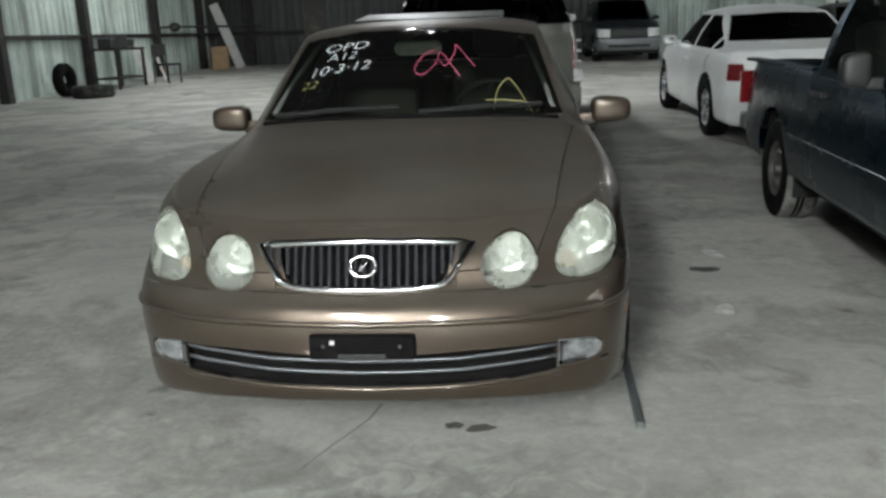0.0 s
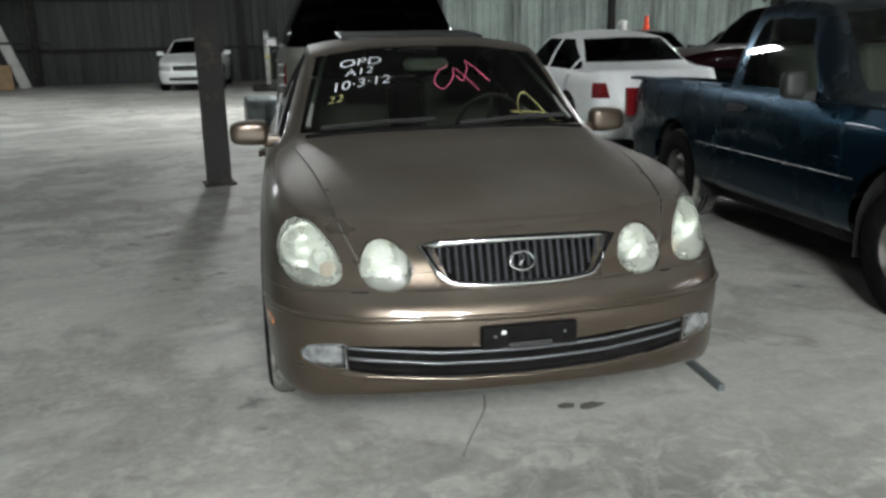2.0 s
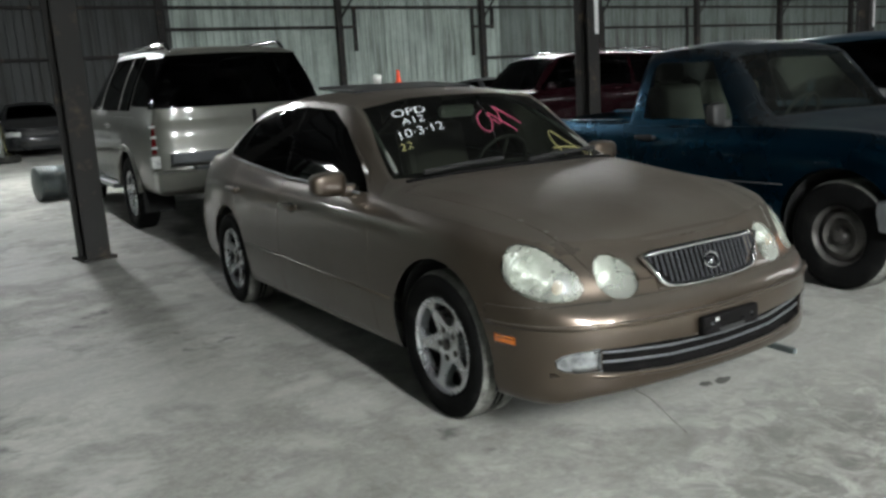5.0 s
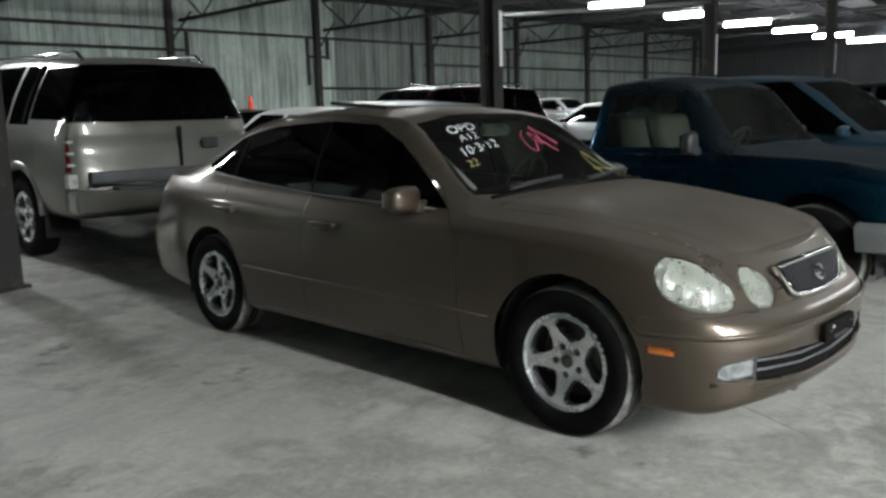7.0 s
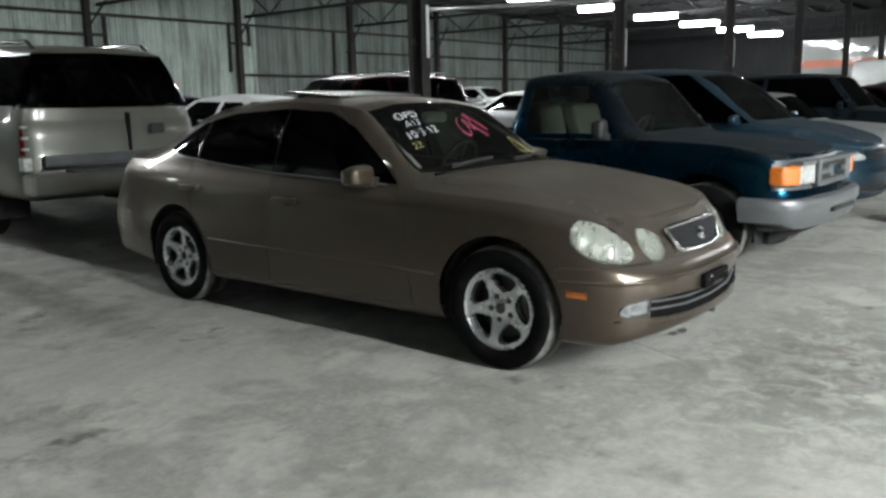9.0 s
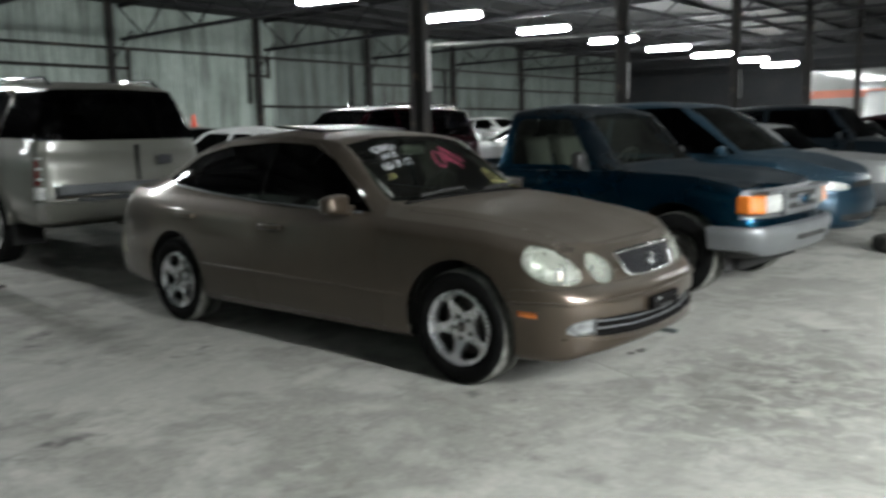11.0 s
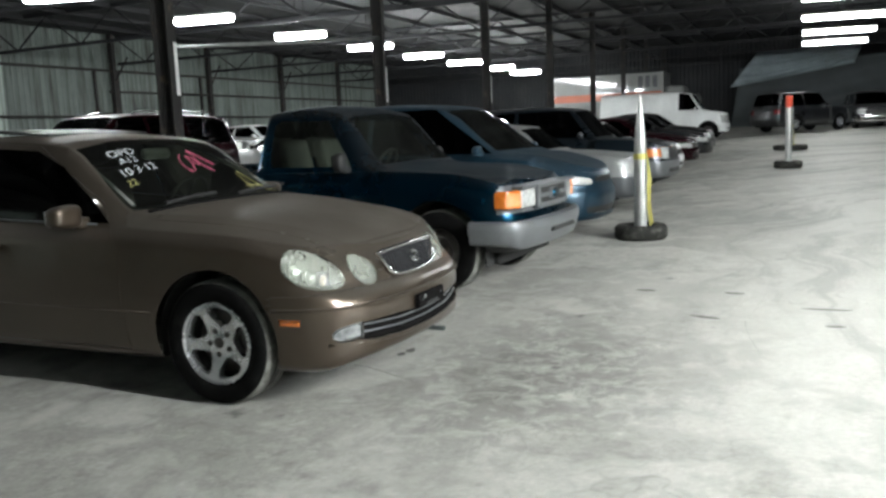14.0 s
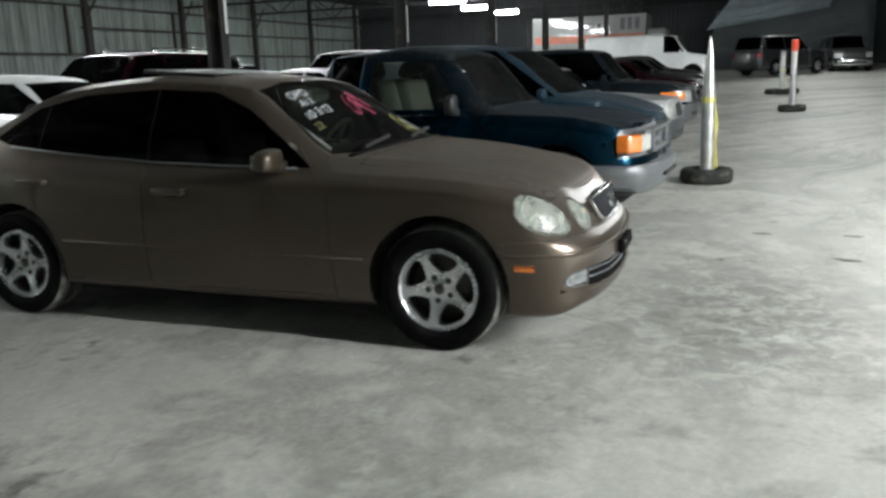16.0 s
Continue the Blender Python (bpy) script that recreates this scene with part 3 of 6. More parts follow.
def gen(L, W, af, ar, hz, cowl, wt, roof, rt, rb, deck, belt, clr=0.2, nose=0.3, tail=0.25, bump=0.5, rail_in=0.30, wheel_r=0.32, rim_r=0.2, box_tail=False, **k):
    """Numbers of a usual car: hz nose height; cowl, wt, roof, rt, rb (y, z) of the centre line from windscreen foot to rear glass foot."""
    w = W / 2
    P = dict(outline=plan(L, W, nose, tail, af, ar), axles=(af, ar), wheel_r=wheel_r, rim_r=rim_r, wheel_x=w - 0.03, fine=k.pop("fine", 5), up=k.pop("up", 4))
    one = [1] * 13
    b = belt
    sh = [hz, hz, hz, hz + 0.01, hz + (b - hz) * 0.45, hz + (b - hz) * 0.8, b, b + 0.01, b + 0.02, b + 0.02, deck - 0.01, deck - 0.02, deck - 0.02]
    fr = [1, 1, 1, 0.7, 0.3, 0, 0, 0, 0, 0.3, 0.7, 1, 1]

    def mix(a, c):
        return [a * f + c * (1 - f) for f in fr]

    def zmix(base, t):
        return [base + (s - base) * t for s in sh]
    P["levels"] = [
        (mix(0.07, 0.10), [clr] * 13), (mix(0.02, 0.035), [clr + 0.05] * 13), (mix(0.0, 0.008), [clr + 0.17] * 13), (mix(0.0, 0.0), [bump] * 13),
        (mix(0.035, 0.0), zmix(bump, 0.35)), (mix(0.05, 0.012), zmix(bump, 0.72)), (mix(0.09, 0.05), sh)]
    xr = w - rail_in
    P["rail"] = [(0, w * 0.6, hz + 0.02), (cowl[0] - 0.05, w * 0.72, cowl[1] - 0.03), (cowl[0] + 0.02, w - 0.16, cowl[1] - 0.03), (wt[0], xr, wt[1] - 0.05, 3), (roof[0], xr, roof[1] - 0.05, 3), (rt[0], xr, rt[1] - 0.06, 3)]
    if box_tail:
        P["rail"] += [(rb[0], w - 0.14, belt + 0.03, 3), (L, w - 0.2, belt + 0.02)]
        P["mid"] = [(0, hz), (cowl[0] * 0.5, hz + (cowl[1] - hz) * 0.62), cowl, wt, roof, rt, rb, (L, deck)]
    else:
        P["rail"] += [(rb[0], w - 0.2, rb[1] - 0.03), (rb[0] + 0.1, w * 0.7, rb[1] - 0.01), (L, w * 0.6, deck)]
        P["mid"] = [(0, hz), (cowl[0] * 0.5, hz + (cowl[1] - hz) * 0.62), cowl, wt, roof, rt, rb, (L, deck)]
    P["breaks"] = [cowl[0] - 0.05, cowl[0] + 0.02, wt[0] - 0.03, wt[0] + 0.03, rt[0] - 0.03, rt[0] + 0.03, rb[0] - 0.02, rb[0] + 0.03]
    P.update(k)
    return P


def windows(P, cowl, wt, rt, rb, belt, top, w, splits, glass, rail_in=0.30, back=True, lift=0.02, rear_z=None):
    """Windscreen, side glass between the given pillars, and rear glass."""
    xr = w - rail_in
    cuts = [("windscreen", [(-0.1, cowl[1] + 0.03), (w - 0.2, cowl[1] + 0.02), (xr - 0.03, wt[1] - 0.06), (-0.1, wt[1] - 0.03)], FRONT,
             lambda c, n: cowl[0] - 0.15 < c.y < wt[0] + 0.08 and n.y < -0.12 and n.z > 0.1, glass, "both", {})]
    poly = [(cowl[0] + 0.22, belt + lift + 0.02), (wt[0] + 0.06, top - 0.10), (rt[0] - 0.02, top - 0.10), (rb[0] - 0.14, belt + lift + 0.05), (rb[0] - 0.18, belt + lift + 0.03)]
    for a, b in splits:
        q = clip_y(poly, a, b)
        if len(q) > 2:
            cuts.append(("side_window", q, SIDE, lambda c, n: n.x > 0.45 and c.z > belt, P.get("side_glass", glass), "pair", {}))
    if back:
        z0 = rear_z if rear_z else rb[1] + 0.03
        g = P.get("wide_glass", 0.0)
        cuts.append(("rear_window", [(-0.1, z0), (w - 0.22 + g, z0), (xr - 0.04 + g * 0.6, rt[1] - 0.07), (-0.1, rt[1] - 0.05)], FRONT,
                     lambda c, n: c.y > rt[0] - 0.1 and n.y > 0.12, P.get("rear_glass", glass), "both", {}))
    return cuts


def face(y_max=0.8):
    return lambda c, n: c.y < y_max and n.y < -0.12


def door(y0, y1, z0, z1, paint_mat):
    return ("door", [(y0, z0), (y1, z0), (y1, z1), (y0, z1)], SIDE, lambda c, n: n.x > 0.3, paint_mat, "pair", {})


def seat(bm, x, y, z, w=0.5, h=0.62):
    box(bm, x - w / 2, x + w / 2, y, y + 0.5, z, z + 0.18, 0.05)
    t = Matrix.Translation((x, y + 0.5, z + 0.12)) @ Matrix.Rotation(radians(-14), 4, "X")
    box(bm, -w / 2, w / 2, -0.06, 0.10, 0, h, 0.05, t)
    box(bm, -0.13, 0.13, -0.04, 0.07, h + 0.03, h + 0.20, 0.04, t)


def cabin(root, w, cowl_y, floor_z, belt, seat_y, mat_seat, rear=True, wheel_side=1):
    """Dashboard, seats, steering wheel and inner mirror seen through the glass."""
    part("dashboard", boxed(-w + 0.12, w - 0.12, cowl_y + 0.08, cowl_y + 0.55, belt - 0.30, belt - 0.02, 0.05), DASH, root)
    for s in (1, -1):
        bm = bmesh.new()
        seat(bm, s * 0.36, seat_y, floor_z + 0.12)
        part("seat", bm, mat_seat, root, smooth=False)
    if rear:
        bm = bmesh.new()
        for s in (0.36, -0.36):
            seat(bm, s, seat_y + 0.95, floor_z + 0.12, w=0.66, h=0.52)
        part("rear_bench", bm, mat_seat, root)
    bm = bmesh.new()
    c, rr = Vector((wheel_side * 0.36, cowl_y + 0.62, belt - 0.03)), 0.185
    tilt = Matrix.Rotation(radians(-62), 4, "X")
    tube(bm, [c + tilt @ Vector((rr * math.cos(a), rr * math.sin(a), 0)) for a in np.linspace(0, 2 * math.pi, 25)[:-1]], 0.014, 6, True)
    for a in (0.0, math.pi, -math.pi / 2):
        tube(bm, [c, c + tilt @ Vector((rr * math.cos(a), rr * math.sin(a), 0))], 0.014, 6)
    part("steering_wheel", bm, DASH, root, smooth=True)
    part("floor_pan", boxed(-w + 0.1, w - 0.1, cowl_y + 0.1, seat_y + 1.9 if rear else seat_y + 0.6, floor_z, floor_z + 0.03), INNER, root)


def mirrors(root, x, y, z, material, size=(0.22, 0.10, 0.14)):
    for s in (1, -1):
        bm = bmesh.new()
        a, b, c = size
        bmesh.ops.create_uvsphere(bm, u_segments=28, v_segments=18, radius=1)
        for v in bm.verts:
            p = [math.copysign(abs(q) ** 0.55, q) for q in v.co]
            v.co = Vector((s * (x + a / 2) + p[0] * a / 2, y + p[1] * b / 2 * (1.0 if p[1] < 0 else 0.9), z + p[2] * c / 2 * (1 - 0.10 * s * p[0])))
        box(bm, s * x - 0.06 if s > 0 else -x - 0.03, s * x + 0.03 if s > 0 else -x + 0.06, y - 0.03, y + 0.03, z - c / 2 - 0.01, z - c / 2 + 0.05, 0.01)
        ob = part("mirror", bm, material, root, smooth=True)
        part("mirror_glass", boxed(s * (x + 0.03) if s > 0 else -x - a + 0.02, x + a - 0.02 if s > 0 else -x - 0.03, y + b / 2 - 0.004, y + b / 2 + 0.003, z - c / 2 + 0.025, z + c / 2 - 0.025), CHROME, ob)


def handle(root, y, z, x, material):
    """A pull bar on two feet over a black oval that paints the recess's shade."""
    for s in (1, -1):
        bm = bmesh.new()
        for a in (-1, 1):
            box(bm, s * x - 0.02, s * x + 0.03, y + a * 0.085 - 0.018, y + a * 0.085 + 0.018, z - 0.016, z + 0.016, 0.008)
        box(bm, s * x + s * 0.032 - 0.011, s * x + s * 0.032 + 0.011, y - 0.105, y + 0.105, z - 0.019, z + 0.019, 0.009)
        ob = part("door_handle", bm, material, root, smooth=True)
        # Black oval on the panel, painted shade of the hand recess
        bm = bmesh.new()
        bmesh.ops.create_uvsphere(bm, u_segments=16, v_segments=8, radius=1, matrix=Matrix.Translation((s * x, y - 0.01, z - 0.008)) @ Matrix.Diagonal((0.012, 0.07, 0.032, 1)))
        part("handle_shade", bm, SHADOW, ob, smooth=True)


# ---- the tan sedan ----
def tan_sedan():
    P = dict(
        outline=[(0, 0.095), (0.30, 0.108), (0.585, 0.165), (0.785, 0.295), (0.87, 0.52), (0.892, 0.90), (0.90, 1.6), (0.90, 2.6), (0.895, 3.6), (0.86, 4.25), (0.75, 4.72), (0.42, 4.90), (0, 4.93)],
        axles=(0.90, 3.70), wheel_r=0.325, rim_r=0.215, wheel_x=0.875, tyre_w=0.215, fine=10, up=6, n1=10, n2=14, gap=0.05, paint=TAN, ease=(0.75, 0.70), turned=(-25, 14), tread=True)
    fr = [1, 1, 1, 0.8, 0.35, 0, 0, 0, 0, 0.3, 0.7, 1, 1]

    def mix(a, c):
        return [a * f + c * (1 - f) for f in fr]
    sh = [0.765, 0.765, 0.775, 0.80, 0.845, 0.885, 0.915, 0.945, 0.985, 1.01, 1.02, 1.01, 1.01]
    P["levels"] = [
        (mix(0.07, 0.10), [0.225, 0.225, 0.215, 0.185, 0.185, 0.2, 0.2, 0.2, 0.2, 0.24, 0.27, 0.27, 0.27]),
        (mix(0.012, 0.035), [0.25, 0.25, 0.245, 0.225, 0.225, 0.24, 0.24, 0.24, 0.24, 0.28, 0.31, 0.31, 0.31]),
        (mix(0.004, 0.006), [0.36] * 3 + [0.36, 0.36, 0.38, 0.38, 0.38, 0.38, 0.40, 0.42, 0.42, 0.42]),
        (mix(0.0, -0.004), [0.475] * 3 + [0.48, 0.49, 0.50, 0.50, 0.50, 0.51, 0.53, 0.54, 0.54, 0.54]),
        (mix(0.022, 0.0), [0.545] * 3 + [0.56, 0.585, 0.62, 0.62, 0.62, 0.64, 0.66, 0.66, 0.66, 0.66]),
        (mix(0.075, 0.012), [0.595, 0.595, 0.60, 0.62, 0.67, 0.74, 0.76, 0.77, 0.79, 0.82, 0.82, 0.82, 0.82]),
        (mix(0.122, 0.032), [0.69, 0.69, 0.69, 0.715, 0.765, 0.825, 0.85, 0.87, 0.89, 0.92, 0.92, 0.92, 0.92]),
        (mix(0.195, 0.085), sh)]
    P["rail"] = [(0.2, 0.45, 0.73), (0.29, 0.45, 0.766), (0.36, 0.465, 0.805), (0.5, 0.50, 0.858), (0.9, 0.58, 0.935), (1.36, 0.67, 0.975), (1.46, 0.71, 0.978), (2.16, 0.605, 1.375, 2.8), (2.75, 0.60, 1.41, 3), (3.42, 0.585, 1.37, 3), (4.22, 0.64, 1.08), (4.34, 0.6, 1.06), (4.9, 0.5, 1.02)]
    P["mid"] = [(0.2, 0.73), (0.29, 0.766), (0.34, 0.802), (0.41, 0.836), (0.52, 0.874), (0.9, 0.955), (1.34, 0.992), (1.42, 1.01), (2.18, 1.415), (2.75, 1.455), (3.45, 1.42), (4.22, 1.10), (4.42, 1.08), (4.9, 1.04)]
    P["breaks"] = [0.34, 1.36, 1.41, 1.46, 2.16, 2.22, 3.42, 3.48, 4.18, 4.24, 4.3]
    front = face(0.75)
    dlo = [(1.63, 0.938), (2.02, 0.948), (2.67, 0.970), (3.3, 1.017), (3.78, 1.062), (3.93, 1.10), (3.62, 1.275), (3.25, 1.345), (2.7, 1.37), (2.3, 1.345), (2.06, 1.25), (1.80, 1.07)]
    head = oval([(0.60, 0.65), (0.615, 0.705), (0.655, 0.762), (0.70, 0.80), (0.745, 0.808), (0.782, 0.785), (0.812, 0.735), (0.818, 0.68), (0.80, 0.63), (0.755, 0.605), (0.68, 0.60), (0.622, 0.612)])
    lamp = oval([(0.368, 0.665), (0.375, 0.622), (0.405, 0.597), (0.455, 0.589), (0.51, 0.60), (0.542, 0.64), (0.54, 0.69), (0.51, 0.735), (0.47, 0.75), (0.43, 0.742), (0.39, 0.712)])
    grille = [(-0.1, 0.598), (0.16, 0.600), (0.235, 0.608), (0.254, 0.628), (0.286, 0.718), (-0.1, 0.734)]
    fog = [(0.606, 0.336), (0.607, 0.424), (0.69, 0.416), (0.738, 0.404), (0.757, 0.384), (0.752, 0.356), (0.73, 0.342), (0.69, 0.335)]
    intake = [(-0.1, 0.293), (0.35, 0.30), (0.602, 0.328), (0.604, 0.43), (0.35, 0.412), (-0.1, 0.402)]
    anyface = lambda c, n: c.y < 1.0 and n.y < 0.2 and c.z < 0.86
    P["cuts"] = [
        ("headlamp", head, FRONT, anyface, HAZE, "pair", dict(groove=0.008, sink=0.012, limit=[((0.72, 0.63, 0.80), (-0.25, 0.9, 0.35))], label="hazed oval headlamp lens")),
        ("inner_headlamp", lamp, FRONT, anyface, HAZE, "pair", dict(groove=0.008, sink=0.012, label="hazed oval headlamp lens")),
        ("grille_back", grille, FRONT, lambda c, n: c.y < 0.45 and n.y < -0.1, HOLDER, "both", dict(groove=0, push=0.035, label="black grille backing")),
        ("fog_lamp", fog, FRONT, lambda c, n: c.y < 0.75 and c.z < 0.5, FOGCLEAR, "pair", dict(groove=0.004, sink=0.008, label="clear rectangular fog lamp")),
        ("lower_intake", intake, FRONT, front, HOLDER, "both", dict(groove=0, push=0.045, label="dark lower air intake")),
        ("side_marker", [(0.40, 0.435), (0.50, 0.44), (0.505, 0.472), (0.40, 0.468)], SIDE, lambda c, n: n.x > 0.3, AMBER, "pair", dict(label="amber side marker lens")),
        ("windscreen", [(-0.1, 1.002), (0.30, 1.0), (0.70, 0.985), (0.582, 1.345), (0.30, 1.385), (-0.1, 1.395)], FRONT, lambda c, n: 1.3 < c.y < 2.3 and n.y < -0.15, GLASS, "both", dict(groove=0.005, sink=0.006, label="dusty windscreen marked with paint pen")),
        ("rear_window", [(-0.1, 1.125), (0.58, 1.10), (0.55, 1.35), (-0.1, 1.395)], FRONT, lambda c, n: c.y > 3.4 and n.y > 0.15 and n.z > 0.2, TINT, "both", {}),
        ("front_window", clip_y(dlo, 1.5, 2.683), SIDE, lambda c, n: n.x > 0.3 and c.z > 0.90, TINT, "pair", dict(label="dark tinted door glass")),
        ("rear_door_window", clip_y(dlo, 2.697, 3.51), SIDE, lambda c, n: n.x > 0.3 and c.z > 0.90, TINT, "pair", dict(label="dark tinted door glass")),
        ("quarter_window", clip_y(dlo, 3.525, 4.0), SIDE, lambda c, n: n.x > 0.3 and c.z > 0.90, TINT, "pair", dict(label="dark tinted quarter glass")),
        ("pillar_trim", clip_y(dlo, 2.683, 2.697), SIDE, lambda c, n: n.x > 0.3 and c.z > 0.90, HOLDER, "pair", dict(groove=0, label="black pillar trim")),
        ("quarter_trim", clip_y(dlo, 3.51, 3.525), SIDE, lambda c, n: n.x > 0.3 and c.z > 0.90, HOLDER, "pair", dict(groove=0, label="black pillar trim")),
        ("hood", [(-0.1, 0.08), (0.57, 0.08), (0.61, 0.40), (0.69, 0.56), (0.745, 0.85), (0.765, 1.365), (-0.1, 1.365)], TOP, lambda c, n: n.z > 0.1 and c.z > (0.645 if c.x > 0.3 else 0.59) and c.y < 1.42, TAN, "both", dict(groove=0.004, sink=0.012, label="dusty bare hood")),
        ("front_door", [(1.47, 0.26), (2.69, 0.26), (2.69, 1.405), (2.28, 1.37), (1.72, 1.05), (1.50, 0.80)], SIDE, lambda c, n: n.x > 0.2, TAN, "pair", {}),
        ("rear_door", [(2.695, 0.26), (3.30, 0.26), (3.50, 0.70), (3.56, 0.95), (3.52, 1.33), (3.2, 1.39), (2.695, 1.405)], SIDE, lambda c, n: n.x > 0.2, TAN, "pair", {}),
        ("front_bumper", [(-0.1, 0.10), (1.0, 0.10), (1.0, 0.55), (0.86, 0.585), (0.60, 0.59), (-0.1, 0.585)], FRONT, lambda c, n: c.y < 0.56 and c.z < 0.62, TAN, "both", dict(groove=0.003, sink=0.006)),
        ("bare_patch", [(4.50, 0.47), (4.86, 0.50), (4.86, 0.70), (4.66, 0.72), (4.56, 0.60)], SIDE, lambda c, n: c.x > 0.5 and c.y > 4.4, PATCH, "pair", dict(groove=0, label="pale scraped patch on the rear bumper")),
        ("rear_bumper", [(4.30, 0.2), (5.0, 0.2), (5.0, 0.66), (4.36, 0.62)], SIDE, lambda c, n: c.y > 4.2, TAN, "pair", dict(groove=0.003, sink=0.006)),
        ("tail_lamp", [(0.45, 0.80), (0.86, 0.80), (0.86, 0.95), (0.45, 0.92)], FRONT, lambda c, n: c.y > 4.6, REDLENS, "pair", {}),
        ("trunk_lid", [(-0.1, 4.28), (0.62, 4.28), (0.60, 5.0), (-0.1, 5.0)], TOP, lambda c, n: n.z > 0.4, TAN, "both", {}),
    ]
    root = car("sedan", "dusty tan four-door sedan with hazed headlamps parked on concrete", "car", Matrix.Identity(4), P)
    # reflectors behind the lenses
    for s in (1, -1):
        for x, y, z, r, dp in ((0.72, 0.47, 0.70, 0.075, 0.06), (0.665, 0.43, 0.655, 0.045, 0.04), (0.455, 0.345, 0.665, 0.065, 0.06)):
            bm = bmesh.new()
            lathe(bm, [(0.012, dp), (0.015, dp * 0.2), (0.02, dp), (r * 0.6, dp * 0.75), (r, 0.0), (r * 1.12, 0.004)], 20, "z")
            turn = Matrix.Translation((s * x, y, z)) @ Matrix.Rotation(radians(90), 4, "X") @ Matrix.Diagonal((1, 1, -1, 1))
            bmesh.ops.transform(bm, matrix=turn, verts=bm.verts)
            part("reflector", bm, REFLECTOR, root, smooth=True)
        part("lamp_backing", boxed(s * 0.60 if s > 0 else -0.775, 0.775 if s > 0 else -0.60, 0.53, 0.55, 0.61, 0.765, 0.01), FIXTURE, root)
        part("lamp_backing", boxed(s * 0.36 if s > 0 else -0.55, 0.55 if s > 0 else -0.36, 0.38, 0.40, 0.59, 0.735, 0.01), FIXTURE, root)
        part("lamp_backing", boxed(s * 0.61 if s > 0 else -0.75, 0.75 if s > 0 else -0.61, 0.36, 0.38, 0.335, 0.41, 0.01), CHROME, root)
        bm = bmesh.new()
        lathe(bm, [(0.001, 0.0), (0.022, 0.003), (0.03, 0.012)], 14, "z")
        bmesh.ops.transform(bm, matrix=Matrix.Translation((s * 0.645, 0.385, 0.635)) @ Matrix.Rotation(radians(90), 4, "X"), verts=bm.verts)
        part("turn_bulb", bm, OLDBULB, root, "brownish turn bulb behind the lens")
    # grille bars, surround and badge
    def gy(x, z):
        return 0.165 + (z - 0.60) * 0.36 + 0.18 * x * x
    for k in range(23):
        x = (k - 11) * 0.0275
        ax = abs(x)
        z1 = 0.734 - 0.05 * ax ** 1.5
        z0 = 0.606 if ax < 0.21 else 0.610 + (ax - 0.21) * 0.85
        bm = bmesh.new()
        tube(bm, [(x, gy(x, z) - 0.006, z) for z in np.linspace(z0, z1, 4)], 0.005, 6)
        part("grille_bar", bm, GRILLEBAR, root)
    top = [(x, gy(x, 0.742) - 0.010, 0.742 - 0.04 * abs(x) ** 1.5) for x in np.linspace(-0.340, 0.340, 15)]
    low = [(0.275, 0.630), (0.252, 0.613), (0.225, 0.606), (0.16, 0.600), (0.08, 0.598), (0, 0.597)]
    right = [(x, gy(x, z) - 0.010, z) for x, z in low]
    loop = top + right + [(-x, y, z) for x, y, z in right[-2::-1]]
    bm = bmesh.new()
    tube(bm, loop, 0.0125, 8, True)
    part("grille_surround", bm, CHROME, root, "chrome grille surround", smooth=True)
    bm = bmesh.new()
    c = Vector((0, gy(0, 0.672) - 0.022, 0.672))
    tube(bm, [c + Vector((0.042 * math.cos(a), 0.012 * math.sin(a), 0.030 * math.sin(a))) for a in np.linspace(0, 2 * math.pi, 25)[:-1]], 0.0055, 6, True)
    tube(bm, [c + Vector((0.010, 0.006, 0.018)), c + Vector((-0.010, -0.004, -0.016))], 0.007, 6)
    part("badge", bm, CHROME, root, "plain chrome oval badge", smooth=True)

    def by(x):
        return float(np.interp(abs(x), [0, 0.3, 0.585, 0.785], [0.10, 0.113, 0.172, 0.30]))
    for z in (0.378, 0.340):
        bm = bmesh.new()
        tube(bm, [(x, by(x) + 0.008, z + 0.075 * abs(x) ** 2) for x in np.linspace(-0.60, 0.60, 21)], 0.0052, 6)
        part("intake_strip", bm, BUMPER_METAL, root, "thin bright intake strip", smooth=True)
    bm = bmesh.new()
    tube(bm, [(x, by(x) - 0.004, 0.288 + 0.07 * abs(x) ** 2) for x in np.linspace(-0.77, 0.77, 25)], 0.010, 6)
    part("lip_strip", bm, TAN, root, smooth=True)
    bm = bmesh.new()
    edge = catmull(np.array(P["outline"]), np.linspace(0, 4.08, 26))
    half = [(x, y - 0.003, 0.503 + 0.012 * min(1, x / 0.8)) for x, y in edge]
    tube(bm, [(-x, y, z) for x, y, z in half[:0:-1]] + half, 0.009, 6)
    part("bumper_moulding", bm, TAN, root, smooth=True)
    # empty plate holder
    holder = part("plate_holder", boxed(-0.165, 0.165, 0.066, 0.096, 0.400, 0.477, 0.006), HOLDER, root, "black plastic holder without a plate")
    part("plate_recess", boxed(-0.075, 0.075, 0.062, 0.066, 0.402, 0.420, 0.002), PLASTIC, holder)
    for x in (-0.12, 0.12):
        part("screw", boxed(x - 0.005, x + 0.005, 0.062, 0.067, 0.440, 0.450, 0.002), TRIM, holder)
    for x in (-0.135, -0.06, 0.06, 0.135):
        part("clip", boxed(x - 0.016, x + 0.016, 0.061, 0.067, 0.424, 0.438, 0.003), HOLDER, holder)
    part("sticker", boxed(-0.098, -0.084, 0.063, 0.0665, 0.452, 0.464), WHITE, holder)
    mirrors(root, 0.845, 1.80, 0.985, TAN, (0.19, 0.11, 0.125))
    handle(root, 2.49, 0.808, 0.882, TAN)
    handle(root, 3.50, 0.842, 0.874, TAN)
